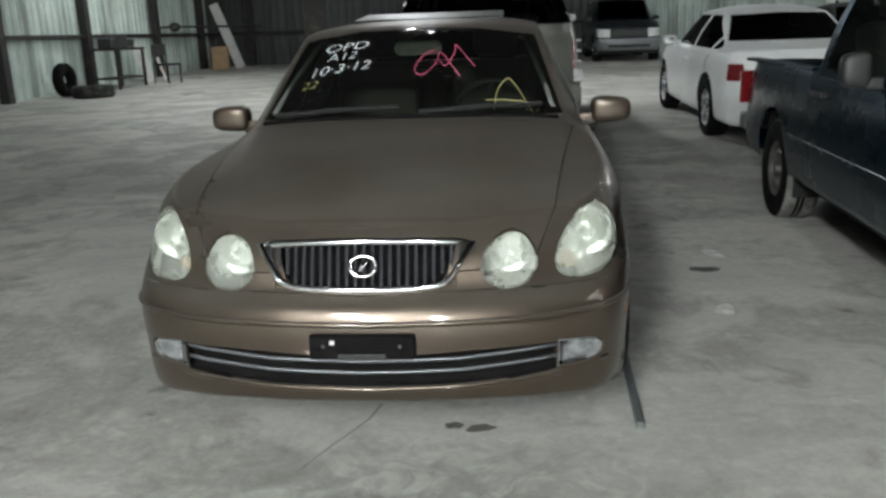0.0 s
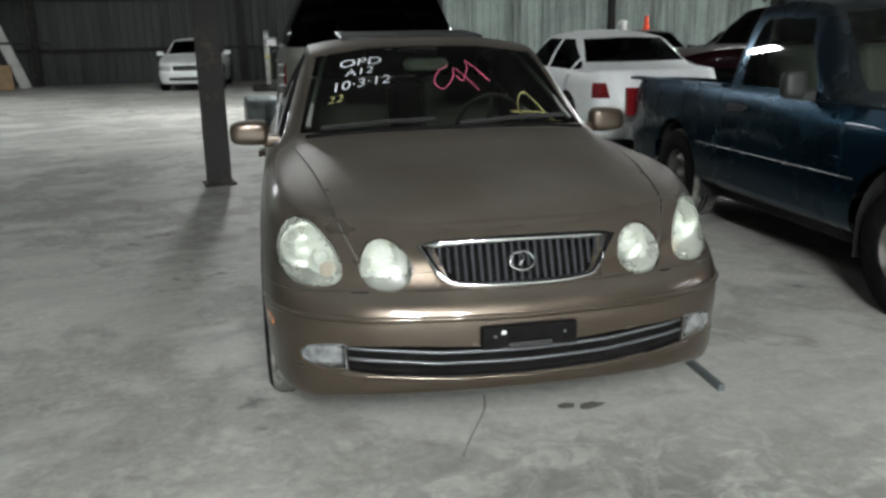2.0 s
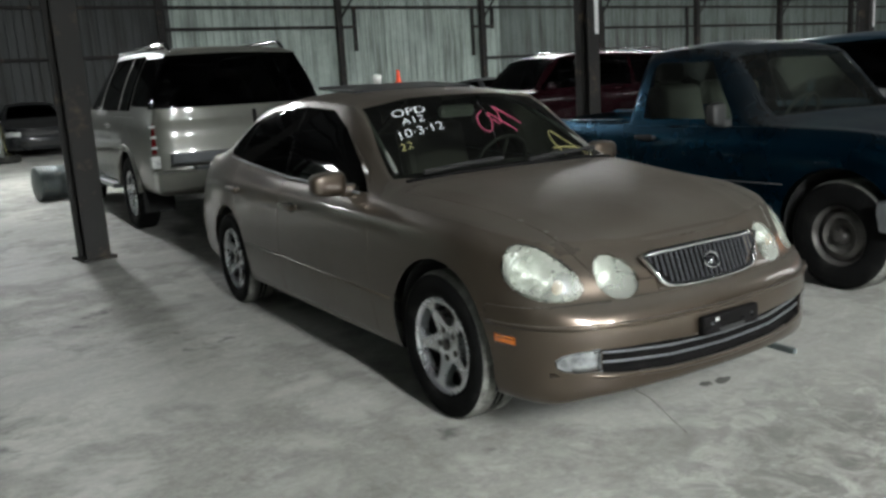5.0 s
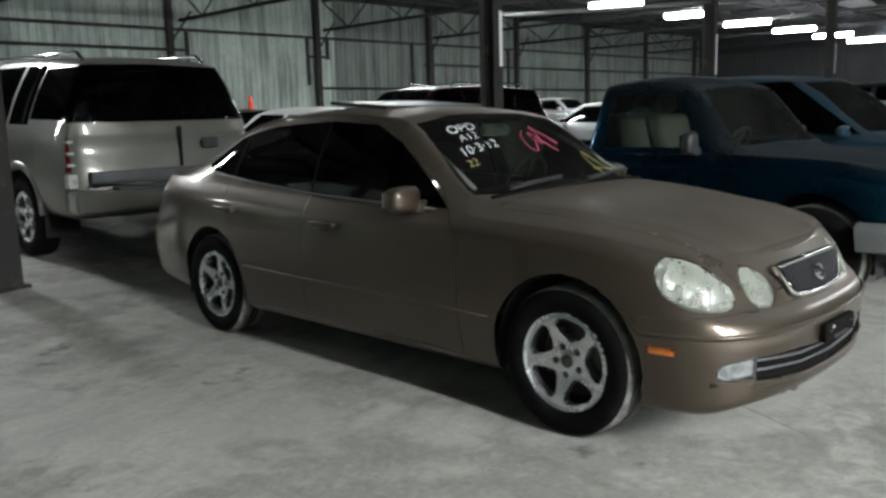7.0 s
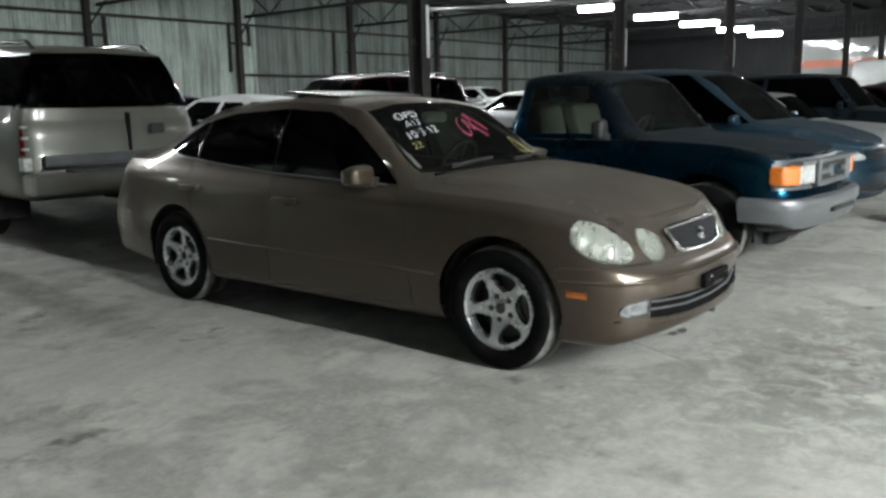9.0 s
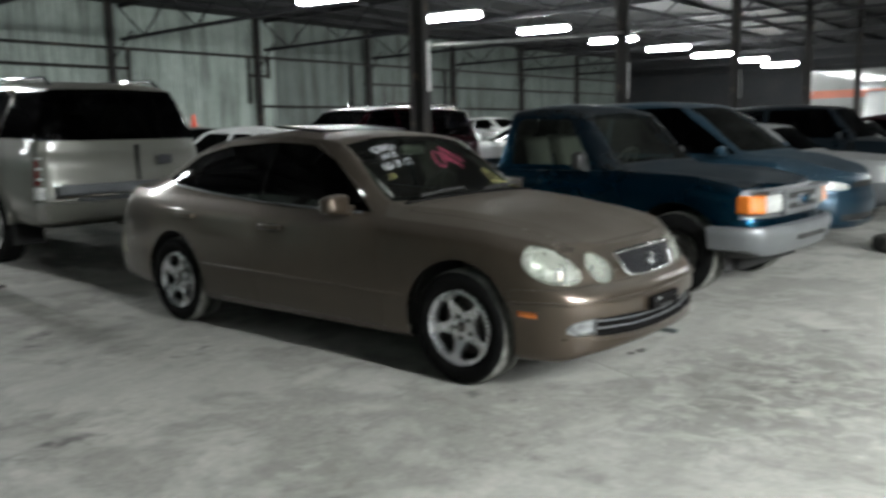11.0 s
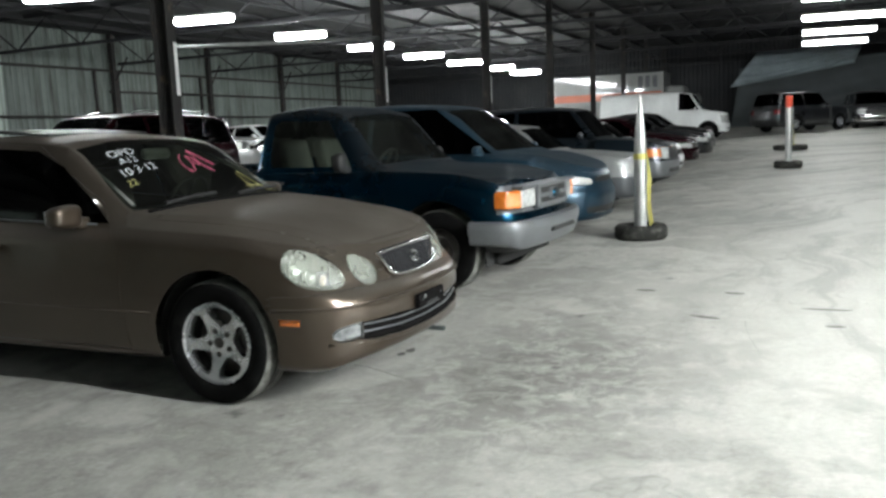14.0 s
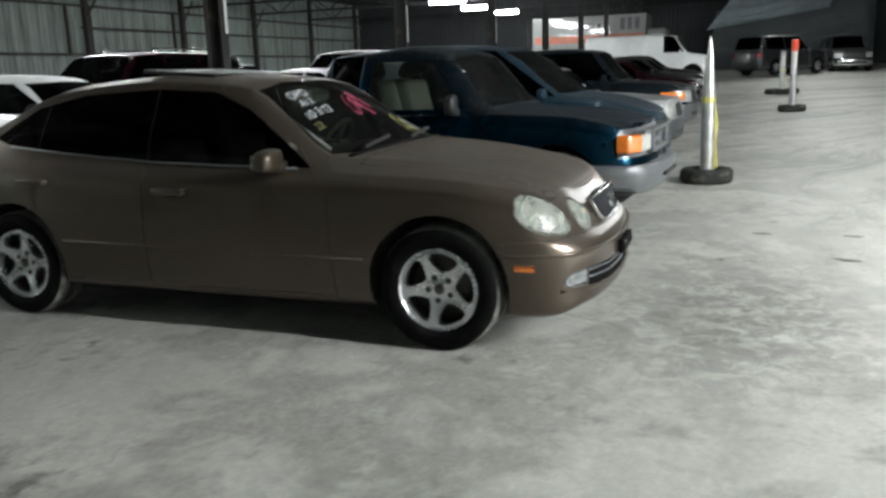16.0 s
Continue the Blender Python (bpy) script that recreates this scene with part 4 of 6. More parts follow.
    for s in (1, -1):
        bm = bmesh.new()
        tube(bm, [(s * 0.905, y, z) for y, z in ((1.30, 0.475), (2.0, 0.482), (2.69, 0.49), (3.30, 0.498))], 0.006, 6)
        part("side_moulding", bm, TAN, root, smooth=True)
    # Thin metal strip under the side glass, added as the belt's highlight
    for s in (1, -1):
        bm = bmesh.new()
        tube(bm, [(s * x, y, z) for x, y, z in ((0.815, 1.70, 0.934), (0.815, 2.02, 0.942), (0.813, 2.67, 0.963), (0.803, 3.3, 1.010), (0.79, 3.74, 1.050))], 0.006, 6)
        part("belt_highlight", bm, BUMPER_METAL, root, "thin bright strip drawn for the belt highlight", smooth=True)
    cabin(root, 0.80, 1.46, 0.36, 0.99, 2.25, SEAT)
    part("inner_mirror", boxed(-0.125, 0.115, 1.97, 2.01, 1.262, 1.332, 0.032), PALE, root, "pale inner mirror")
    for s in (1, -1):
        bm = bmesh.new()
        tube(bm, [(s * 0.655, 1.58, 1.02), (s * 0.61, 1.80, 1.15), (s * 0.545, 2.10, 1.31), (s * 0.52, 2.22, 1.35)], 0.013, 8)
        part("pillar_lining", bm, LINING, root, smooth=True)
    bm = bmesh.new()
    bmesh.ops.create_circle(bm, cap_ends=True, segments=9, radius=0.018, matrix=Matrix.Translation((0.008, 0.80, 0.949)) @ Matrix.Rotation(radians(-9), 4, "X") @ Matrix.Diagonal((1.0, 0.8, 1, 1)))
    part("dead_leaf", bm, HOLDER, root, "small dark leaf stuck to the hood")
    bm = bmesh.new()
    tube(bm, [(x, 1.402 + 0.115 * x * x, 1.010 - 0.055 * x * x) for x in np.linspace(-0.67, 0.67, 19)], 0.014, 6)
    part("cowl_trim", bm, HOLDER, root, "black strip at the foot of the windscreen", smooth=True)
    for s in (0.05, -0.6):
        bm = bmesh.new()
        tube(bm, [(s, 1.40, 1.03), (s + 0.3, 1.44, 1.045), (s + 0.55, 1.50, 1.045)], 0.012, 6)
        part("wiper", bm, SHADOW, root)
    pen_marks(root, P)
    # tilted sunroof panel
    bm = bmesh.new()
    box(bm, -0.42, 0.42, 2.45, 2.98, 0, 0.02, 0.008)
    for v in bm.verts:
        v.co.z += 1.445 + (v.co.y - 2.42) * 0.08 - 0.06 * v.co.x ** 2 * 2
    part("sunroof", bm, BLACK, root, "raised dark glass sunroof panel", smooth=False)
    return root


def pen_marks(root, P):
    """Paint-pen writing on the windscreen."""
    ang = math.atan2(0.405, 0.77)

    def glass_at(x, v, off=0.005):
        """x across, v up the glass from its foot."""
        y = 1.42 + v * math.cos(ang)
        ry = [k[0] for k in P["rail"]]
        xr, zr = float(pchip(ry, [k[1] for k in P["rail"]], y)), float(pchip(ry, [k[2] for k in P["rail"]], y))
        pw, zc = float(pchip(ry, [k[3] if len(k) > 3 else 2.3 for k in P["rail"]], y)), float(pchip([k[0] for k in P["mid"]], [k[1] for k in P["mid"]], y))
        z = zr + (zc - zr) * (1 - min(1, abs(x) / xr) ** pw)
        return Vector((x, y - off * math.sin(ang), z + off * math.cos(ang)))
    white = mat("white_pen", (0.75, 0.78, 0.8), rough=0.7)
    yellow = mat("yellow_pen", (0.36, 0.34, 0.14), rough=0.7)
    faint = mat("faded_yellow_pen", (0.22, 0.20, 0.10), rough=0.7)
    pink = mat("pink_pen", (0.55, 0.10, 0.18), rough=0.7)

    def words(text, x, v, size, material, lean=0.0):
        cu = bpy.data.curves.new("pen_text", "FONT")
        cu.body, cu.size, cu.shear, cu.offset = text, size, 0.22, -0.001
        tmp = bpy.data.objects.new("pen_text", cu)
        scene.collection.objects.link(tmp)
        me = bpy.data.meshes.new_from_object(tmp.evaluated_get(bpy.context.evaluated_depsgraph_get()))
        bpy.data.objects.remove(tmp)
        bpy.data.curves.remove(cu)
        bm = bmesh.new()
        bm.from_mesh(me)
        bpy.data.meshes.remove(me)
        c, s = math.cos(lean), math.sin(lean)
        for p in bm.verts:
            a, b = 1.2 * p.co.x * c - p.co.y * s, 1.2 * p.co.x * s + p.co.y * c
            p.co = glass_at(x + a, v + b)
        part("pen_writing", bm, material, root)

    def scribble(pts, material, r=0.0026):
        k = np.linspace(0, len(pts) - 1, (len(pts) - 1) * 5 + 1)
        q = catmull(np.array(pts), k)
        bm = bmesh.new()
        tube(bm, [glass_at(a, b) for a, b in q], r, 5)
        part("pen_stroke", bm, material, root)
    words("OPD", -0.475, 0.555, 0.09, white, 0.03)
    words("A12", -0.45, 0.485, 0.075, white, 0.04)
    words("10\u00b73\u00b712", -0.53, 0.39, 0.085, white, 0.05)
    words("22", -0.555, 0.315, 0.07, yellow)
    scribble([(0.09, 0.52), (0.03, 0.47), (0.0, 0.38), (0.04, 0.34), (0.10, 0.42), (0.12, 0.50), (0.17, 0.42), (0.22, 0.33)], pink)
    scribble([(0.12, 0.44), (0.15, 0.40), (0.19, 0.50), (0.19, 0.56), (0.23, 0.50), (0.29, 0.40)], pink)
    scribble([(0.385, 0.08), (0.40, 0.24), (0.45, 0.335), (0.50, 0.26), (0.555, 0.10)], yellow)
    scribble([(0.345, 0.16), (0.45, 0.175), (0.58, 0.18)], yellow)
    for x, v, n in ((0.53, 0.10, 2), (0.555, 0.05, 2)):
        for k in range(n):
            scribble([(x + 0.022 * k, v + 0.035 * k), (x + 0.022 * k + 0.012, v + 0.035 * k + 0.045)], faint, 0.0016)


# ---- the teal pickup ----
def pickup():
    cowl, wt = (1.28, 1.09), (1.80, 1.60)
    P = gen(4.62, 1.70, 0.74, 3.48, 0.90, cowl, wt, (2.2, 1.66), (2.60, 1.63), (2.70, 1.12), 1.06, 1.05, clr=0.34, nose=0.16, tail=0.08, bump=0.62, rail_in=0.24, wheel_r=0.35, rim_r=0.19,
            paint=TEAL, rim="disc", rim_mat=STEEL, tyre=RUBBER, tread=True, gap=0.075, fine=7, up=5, wheel_x=0.80, tyre_w=0.22, n2=14)
    P["rail"] = [(0, 0.52, 0.93), (1.22, 0.62, 1.06), (1.30, 0.70, 1.07), (1.82, 0.61, 1.57, 3), (2.2, 0.60, 1.61, 3), (2.60, 0.61, 1.585, 3), (2.68, 0.72, 1.07, 9), (2.74, 0.745, 1.07, 16), (4.54, 0.745, 1.07, 16), (4.60, 0.74, 1.07, 3)]
    P["mid"] = [(0, 0.91), (0.5, 1.01), (1.28, 1.09), (1.80, 1.60), (2.2, 1.66), (2.60, 1.63), (2.68, 1.08), (2.71, 0.72), (4.52, 0.72), (4.57, 1.06), (4.62, 1.06)]
    P["breaks"] = [1.22, 1.3, 1.78, 1.84, 2.57, 2.61, 2.64, 2.68, 2.71, 2.74, 4.50, 4.53, 4.57]
    w = 0.85
    P["cuts"] = [
        ("windscreen", [(-0.1, 1.115), (0.65, 1.10), (0.57, 1.53), (-0.1, 1.57)], FRONT, lambda c, n: 1.15 < c.y < 1.9 and n.y < -0.12, CABGLASS, "both", {}),
        ("side_window", [(1.60, 1.09), (1.64, 1.16), (1.90, 1.50), (2.44, 1.52), (2.50, 1.48), (2.50, 1.09)], SIDE, lambda c, n: n.x > 0.45 and c.z > 1.05, CABGLASS, "pair", {}),
        ("rear_window", [(-0.1, 1.16), (0.55, 1.16), (0.52, 1.52), (-0.1, 1.54)], FRONT, lambda c, n: 2.5 < c.y < 2.75 and n.y > 0.12, CABGLASS, "both", {}),
        ("grille_frame", [(-0.1, 0.665), (0.80, 0.665), (0.80, 0.895), (-0.1, 0.905)], FRONT, lambda c, n: c.y < 0.22 and n.y < -0.1, BUMPER_METAL, "both", dict(label="grey plastic grille frame")),
        ("valance", [(-0.1, 0.2), (1.0, 0.2), (1.0, 0.56), (-0.1, 0.56)], FRONT, lambda c, n: c.y < 0.32, PLASTIC, "both", dict(groove=0)),
        ("hood", [(-0.1, 0.05), (0.70, 0.10), (0.74, 0.4), (0.76, 1.26), (-0.1, 1.26)], TOP, lambda c, n: n.z > 0.45 and c.y < 1.3, TEAL, "both", {}),
        ("door", [(1.24, 0.42), (2.56, 0.42), (2.57, 1.04), (1.24, 1.04)], SIDE, lambda c, n: n.x > 0.25, TEAL, "pair", {}),
        ("bed_side", [(2.72, 0.42), (4.60, 0.42), (4.60, 1.04), (2.72, 1.04)], SIDE, lambda c, n: n.x > 0.25, TEAL, "pair", {}),
    ]
    m = Matrix.Translation((2.93, 0.20, 0)) @ Matrix.Rotation(radians(-3.2), 4, "Z")
    root = car("pickup_truck", "dark teal compact pickup truck with silver front bumper", "pickup truck", m, P)
    for s in (1, -1):
        bm = boxed(0.655, 0.812, 0.03, 0.15, 0.708, 0.858, 0.022)
        for v in bm.verts:
            v.co = Vector((s * v.co.x, v.co.y + 0.7 * max(0.0, v.co.x - 0.70), v.co.z))
        bmesh.ops.recalc_face_normals(bm, faces=bm.faces)
        part("turn_lamp", bm, AMBER, root, "amber turn lamp lens")
        bm = boxed(0.40, 0.648, 0.0, 0.12, 0.705, 0.86, 0.022)
        for v in bm.verts:
            v.co = Vector((s * v.co.x, v.co.y + 0.14 * (v.co.x - 0.40), v.co.z))
        bmesh.ops.recalc_face_normals(bm, faces=bm.faces)
        part("headlamp", bm, CLEAR, root, "clear rectangular headlamp")
        part("lamp_surround", boxed(min(s * 0.39, s * 0.70), max(s * 0.39, s * 0.70), 0.0, 0.10, 0.863, 0.89, 0.008), BUMPER_METAL, root)
    grille = part("grille_opening", boxed(-0.375, 0.375, -0.005, 0.05, 0.68, 0.885, 0.01), PLASTIC, root, "dark grille opening")
    for z, h in ((0.700, 0.022), (0.785, 0.019), (0.872, 0.018)):
        bm = boxed(-0.375, 0.375, -0.035, 0.02, z - h, z + h, 0.010)
        for v in bm.verts:
            v.co.y += 0.16 * v.co.x ** 2
        part("grille_bar", bm, BUMPER_METAL, grille, "grey grille bar")
    for x in (-0.355, 0.355):
        part("grille_upright", boxed(x - 0.028, x + 0.028, -0.02, 0.03, 0.69, 0.88, 0.010), BUMPER_METAL, grille)
    part("grille_hub", boxed(-0.10, 0.10, -0.030, 0.02, 0.735, 0.835, 0.02), BUMPER_METAL, grille)
    bm = bmesh.new()
    lathe(bm, [(0.001, 0.012), (0.05, 0.012), (0.06, 0.0)], 20, "z")
    for v in bm.verts:
        v.co = Vector((v.co.x * 1.4, -0.036 - v.co.z, 0.79 + v.co.y * 0.8))
    part("badge", bm, TEAL, root, "plain blue oval badge")
    # wrap-round front bumper
    prof = [(-0.015, 0.612), (-0.04, 0.600), (-0.05, 0.575), (-0.05, 0.525), (-0.03, 0.49), (-0.02, 0.43), (0.03, 0.37), (0.06, 0.38), (0.05, 0.61)]
    line = [(-0.855, 0.42, 0), (-0.848, 0.26, 0), (-0.80, 0.09, 0), (-0.66, 0.0, 0), (-0.3, -0.05, 0), (0, -0.06, 0), (0.3, -0.05, 0), (0.66, 0.0, 0), (0.80, 0.09, 0), (0.848, 0.26, 0), (0.855, 0.42, 0)]
    fine = catmull(np.array([p[:2] for p in line]), np.linspace(0, len(line) - 1, 51))
    bm = bmesh.new()
    rows = []
    for x, y in fine:
        k = min(1, abs(x) / 0.85)
        nx = -math.copysign(k ** 4, x)
        cut = 0.04 * max(0.0, (abs(x) - 0.62) / 0.23) ** 2
        rows.append([bm.verts.new((x + nx * d, y + d * (1 - k ** 4), max(z, 0.37 + cut))) for d, z in prof])
    for a, b in zip(rows, rows[1:]):
        for i in range(len(prof)):
            bm.faces.new((a[i], a[(i + 1) % len(prof)], b[(i + 1) % len(prof)], b[i]))
    bm.faces.new(rows[0])
    bm.faces.new(rows[-1])
    bmesh.ops.recalc_face_normals(bm, faces=bm.faces)
    bumper = part("front_bumper", bm, BUMPER_METAL, root, "silver painted front bumper", smooth=True)
    bumper.data.set_sharp_from_angle(angle=radians(40))
    part("air_dam", boxed(-0.60, 0.60, 0.08, 0.14, 0.35, 0.43, 0.02), PLASTIC, root)
    part("bumper_slot", boxed(-0.28, 0.28, -0.115, -0.06, 0.475, 0.515, 0.01), PLASTIC, bumper)
    mirrors(root, 0.86, 1.62, 1.13, PLASTIC, (0.14, 0.10, 0.17))
    handle(root, 2.42, 0.95, 0.835, PLASTIC)
    for s in (1, -1):
        bm = bmesh.new()
        tube(bm, [(s * 0.855, 1.12, 0.66), (s * 0.862, 2.0, 0.66), (s * 0.862, 3.0, 0.66)], 0.0035, 6)
        part("pinstripe", bm, BUMPER_METAL, root)
        part("bed_rail", boxed(s * 0.70 if s > 0 else -0.80, 0.80 if s > 0 else -0.70, 2.76, 4.60, 1.06, 1.085, 0.01), TEAL, root)
    cabin(root, 0.78, 1.30, 0.5, 1.08, 1.95, SEATGREY, rear=False)
    part("rear_bumper", boxed(-0.8, 0.8, 4.58, 4.74, 0.5, 0.64, 0.02), BUMPER_METAL, root)
    for s in (1, -1):
        part("tail_lamp", boxed(s * 0.72 if s > 0 else -0.84, 0.84 if s > 0 else -0.72, 4.56, 4.625, 0.72, 0.98, 0.01), REDLENS, root)
    return root


# ---- other vehicles ----
def plain_car(name, label, category, m, color, d, lamps=True, group="", rear_lamps=None, grille_box=None, head=None, style="star", rim_mat=ALLOY, glass=TINT, side_glass=None, splits=None, two_tone=None, corner=None):
    """A parked vehicle of usual make from its main dimensions d."""
    d = dict(d)
    glass_side = side_glass or glass
    P = gen(paint=color, rim=style, rim_mat=rim_mat, side_glass=glass_side, rear_glass=glass, **d)
    w, belt = d["W"] / 2, d["belt"]
    top = d["roof"][1]
    mid = (d["cowl"][0] + d["rb"][0]) / 2 + 0.1
    if splits is None:
        splits = [(d["cowl"][0], mid - 0.04), (mid + 0.04, d["rb"][0] - 0.35), (d["rb"][0] - 0.30, d["rb"][0])]
    hz = d["hz"]
    bump = d.get("bump", 0.5)
    rin = d.get("rail_in", 0.30)
    head = head or [(w * 0.55, bump + 0.05), (w * 0.93, bump + 0.07), (w * 0.93, hz - 0.04), (w * 0.55, hz - 0.04)]
    gr = grille_box or [(-0.1, bump + 0.06), (w * 0.48, bump + 0.06), (w * 0.5, hz - 0.04), (-0.1, hz - 0.03)]
    rl = rear_lamps or [(w * 0.62, belt - 0.30), (w * 1.0, belt - 0.30), (w * 1.0, belt - 0.08), (w * 0.62, belt - 0.10)]
    clr = d.get("clr", 0.2)
    P["cuts"] = windows(P, d["cowl"], d["wt"], d["rt"], d["rb"], belt, top, w, splits, glass, rin, rear_z=d.get("rear_z")) + [
        ("headlamp", head, FRONT, face(0.7), CLEAR, "pair", {}),
        ("grille", gr, FRONT, face(0.5), PLASTIC, "both", dict(shift=-0.015)),
        ("lower_intake", [(-0.1, clr + 0.08), (w * 0.6, clr + 0.09), (w * 0.62, clr + 0.17), (-0.1, clr + 0.17)], FRONT, face(0.5), PLASTIC, "both", dict(shift=-0.015)),
        ("tail_lamp", rl, FRONT, lambda c, n: c.y > d["L"] - 0.45 and c.x > 0.2 and n.y > 0.3, REDLENS, "pair", {}),
        ("hood", [(-0.1, 0.10), (w * 0.70, 0.16), (w * 0.84, d["cowl"][0] - 0.04), (-0.1, d["cowl"][0] - 0.04)], TOP, lambda c, n: n.z > 0.45 and c.y < d["cowl"][0], color, "both", {}),
        door(d["cowl"][0] + 0.08, mid, clr + 0.10, belt - 0.01, color),
        door(mid + 0.01, min(mid + 0.95, d["rb"][0] - 0.3), clr + 0.10, belt - 0.01, color),
    ]
    if corner:
        P["cuts"].insert(0, ("turn_lamp", [(w * 0.82, bump + 0.10), (w * 1.02, bump + 0.10), (w * 1.02, hz - 0.06), (w * 0.82, hz - 0.06)], FRONT, lambda c, n: c.y < 0.6 and c.x > 0.3, corner, "pair", {}))
    if two_tone:
        P["cuts"].append(("front_bumper", [(-0.1, 0.05), (w * 1.1, 0.05), (w * 1.1, bump + 0.02), (-0.1, bump + 0.02)], FRONT, lambda c, n: c.y < 0.45, two_tone, "both", {}))
        P["cuts"].append(("rear_bumper", [(-0.1, 0.05), (w * 1.1, 0.05), (w * 1.1, bump + 0.05), (-0.1, bump + 0.05)], FRONT, lambda c, n: c.y > d["L"] - 0.4, two_tone, "both", {}))
    if d.get("corner_glass"):
        z0, zt = d["rb"][1] + 0.03, d["rt"][1] - 0.09
        P["cuts"].insert(1, ("corner_glass", [(d["L"] - 0.95, z0 + 0.02), (d["L"] + 0.1, z0), (d["L"] + 0.1, zt), (d["L"] - 0.95, zt)], SIDE, lambda c, n: c.x > 0.45 and c.z > z0, glass, "pair", dict(groove=0, label="black tinted corner glass")))
    P["group"] = group
    root = car(name, label, category, m, P)
    mirrors(root, w - 0.04, d["cowl"][0] + 0.35, belt + 0.08, d.get("mirror_mat", color), (0.18, 0.09, 0.12))
    handle(root, mid - 0.18, belt - 0.12, w - 0.035, color)
    part("dashboard", boxed(-w + 0.15, w - 0.15, d["cowl"][0] + 0.1, d["cowl"][0] + 0.5, belt - 0.25, belt - 0.03, 0.05), DASH, root)
    for s in (0.36, -0.36):
        for yy, kw in ((0.9, {}), (1.75, dict(w=0.66, h=0.40)))[:1 if glass is TINT else 2]:
            bm = bmesh.new()
            seat(bm, s, d["cowl"][0] + yy, clr + 0.22, **kw)
            part("seat", bm, SEAT, root)
    return root


def ground(x, y=0.0):
    """The floor rises gently towards the far end and towards the back wall."""
    back = max(0.0, y - 4.0)
    far = 0.015 * (x - 13.0 + math.sqrt((x - 13.0) ** 2 + 4.0)) if x > 8 else 0.0
    return far + 0.12 * (1 - math.exp(-back / 2.5)) + 0.018 * back


def suv_extras(root):
    """Bumper, roof rails, running boards and tailgate trim of the large sport utility."""
    bumper = part("rear_bumper", boxed(-0.97, 0.97, 4.93, 5.16, 0.50, 0.70, 0.03), PEWTER, root)
    part("bumper_step", boxed(-0.6, 0.6, 5.0, 5.18, 0.70, 0.725, 0.01), TRIM, bumper)
    part("tailgate_trim", boxed(-0.80, 0.80, 5.0, 5.075, 0.76, 0.86, 0.015), TRIM, root, "dark grey tailgate trim strip")
    part("tailgate_badge", boxed(-0.46, -0.30, 5.055, 5.07, 1.03, 1.13, 0.01), GRILLEBAR, root)
    part("door_gap", boxed(-0.085, -0.077, 4.98, 5.066, 0.87, 1.24), SHADOW, root)
    part("trim_line", boxed(-0.82, 0.82, 5.03, 5.08, 0.735, 0.75, 0.004), CHROME, root)
    for s in (1, -1):
        bm = bmesh.new()
        tube(bm, [(s * 0.60, 2.3, 1.86), (s * 0.60, 2.4, 1.925), (s * 0.60, 4.5, 1.915), (s * 0.60, 4.62, 1.84)], 0.022, 8)
        part("roof_rail", bm, CHROME, root, smooth=True)
        part("running_board", boxed(s * 0.90 if s > 0 else -1.06, 1.06 if s > 0 else -0.90, 1.55, 3.35, 0.40, 0.46, 0.02), BUMPER_METAL, root)
        part("reversing_lamp", boxed(s * 0.90 if s > 0 else -0.985, 0.985 if s > 0 else -0.90, 4.94, 5.035, 0.73, 0.85, 0.01), CLEAR, root)
        for z in (0.93, 1.03, 1.13):
            part("lamp_reflector", boxed(s * 0.915 if s > 0 else -0.975, 0.975 if s > 0 else -0.915, 4.99, 5.035, z - 0.012, z + 0.012, 0.005), CLEAR, root)
        bm = bmesh.new()
        tube(bm, [(s * 0.985, 3.90 + 0.50 * math.cos(a), 0.40 + 0.50 * math.sin(a)) for a in np.linspace(0.1, math.pi - 0.1, 15)], 0.03, 6)
        part("wheel_flare", bm, PEWTER, root, smooth=True)


def at(x, y, deg=0.0):
    return Matrix.Translation((x, y, ground(x, y))) @ Matrix.Rotation(radians(deg), 4, "Z")


def back_to(x, y, L, deg=0.0):
    """Turned about, with its tail at y."""
    z0, z1 = ground(x, y + 0.25 * L), ground(x, y + 0.8 * L)
    tilt = math.atan2(z1 - z0, 0.55 * L)
    return Matrix.Translation((x, y + L, z1 + 0.2 * L * math.tan(tilt))) @ Matrix.Rotation(tilt, 4, "X") @ Matrix.Rotation(radians(180 + deg), 4, "Z")


SEDAN = dict(L=4.4, W=1.70, af=0.85, ar=3.45, hz=0.70, cowl=(1.25, 0.95), wt=(1.95, 1.36), roof=(2.4, 1.39), rt=(3.0, 1.36), rb=(3.75, 1.0), deck=0.97, belt=0.90, bump=0.48)
SUVD = dict(L=4.75, W=1.80, af=0.85, ar=3.65, hz=0.92, cowl=(1.35, 1.10), wt=(1.95, 1.70), roof=(2.8, 1.76), rt=(4.35, 1.72), rb=(4.66, 1.12), deck=1.08, belt=1.08, clr=0.30, bump=0.60, rail_in=0.24, wheel_r=0.36, rim_r=0.2,
            nose=0.18, tail=0.12, box_tail=True)
LARGESUV = dict(L=5.05, W=2.02, af=0.95, ar=3.90, hz=1.05, cowl=(1.50, 1.22), wt=(2.15, 1.82), roof=(3.0, 1.92), rt=(4.72, 1.87), rb=(4.97, 1.26), deck=1.20, belt=1.22, clr=0.44, bump=0.72, low=0.42, wide_glass=0.11, corner_glass=True, rail_in=0.34, wheel_r=0.39, rim_r=0.24,
             nose=0.2, tail=0.12, box_tail=True)
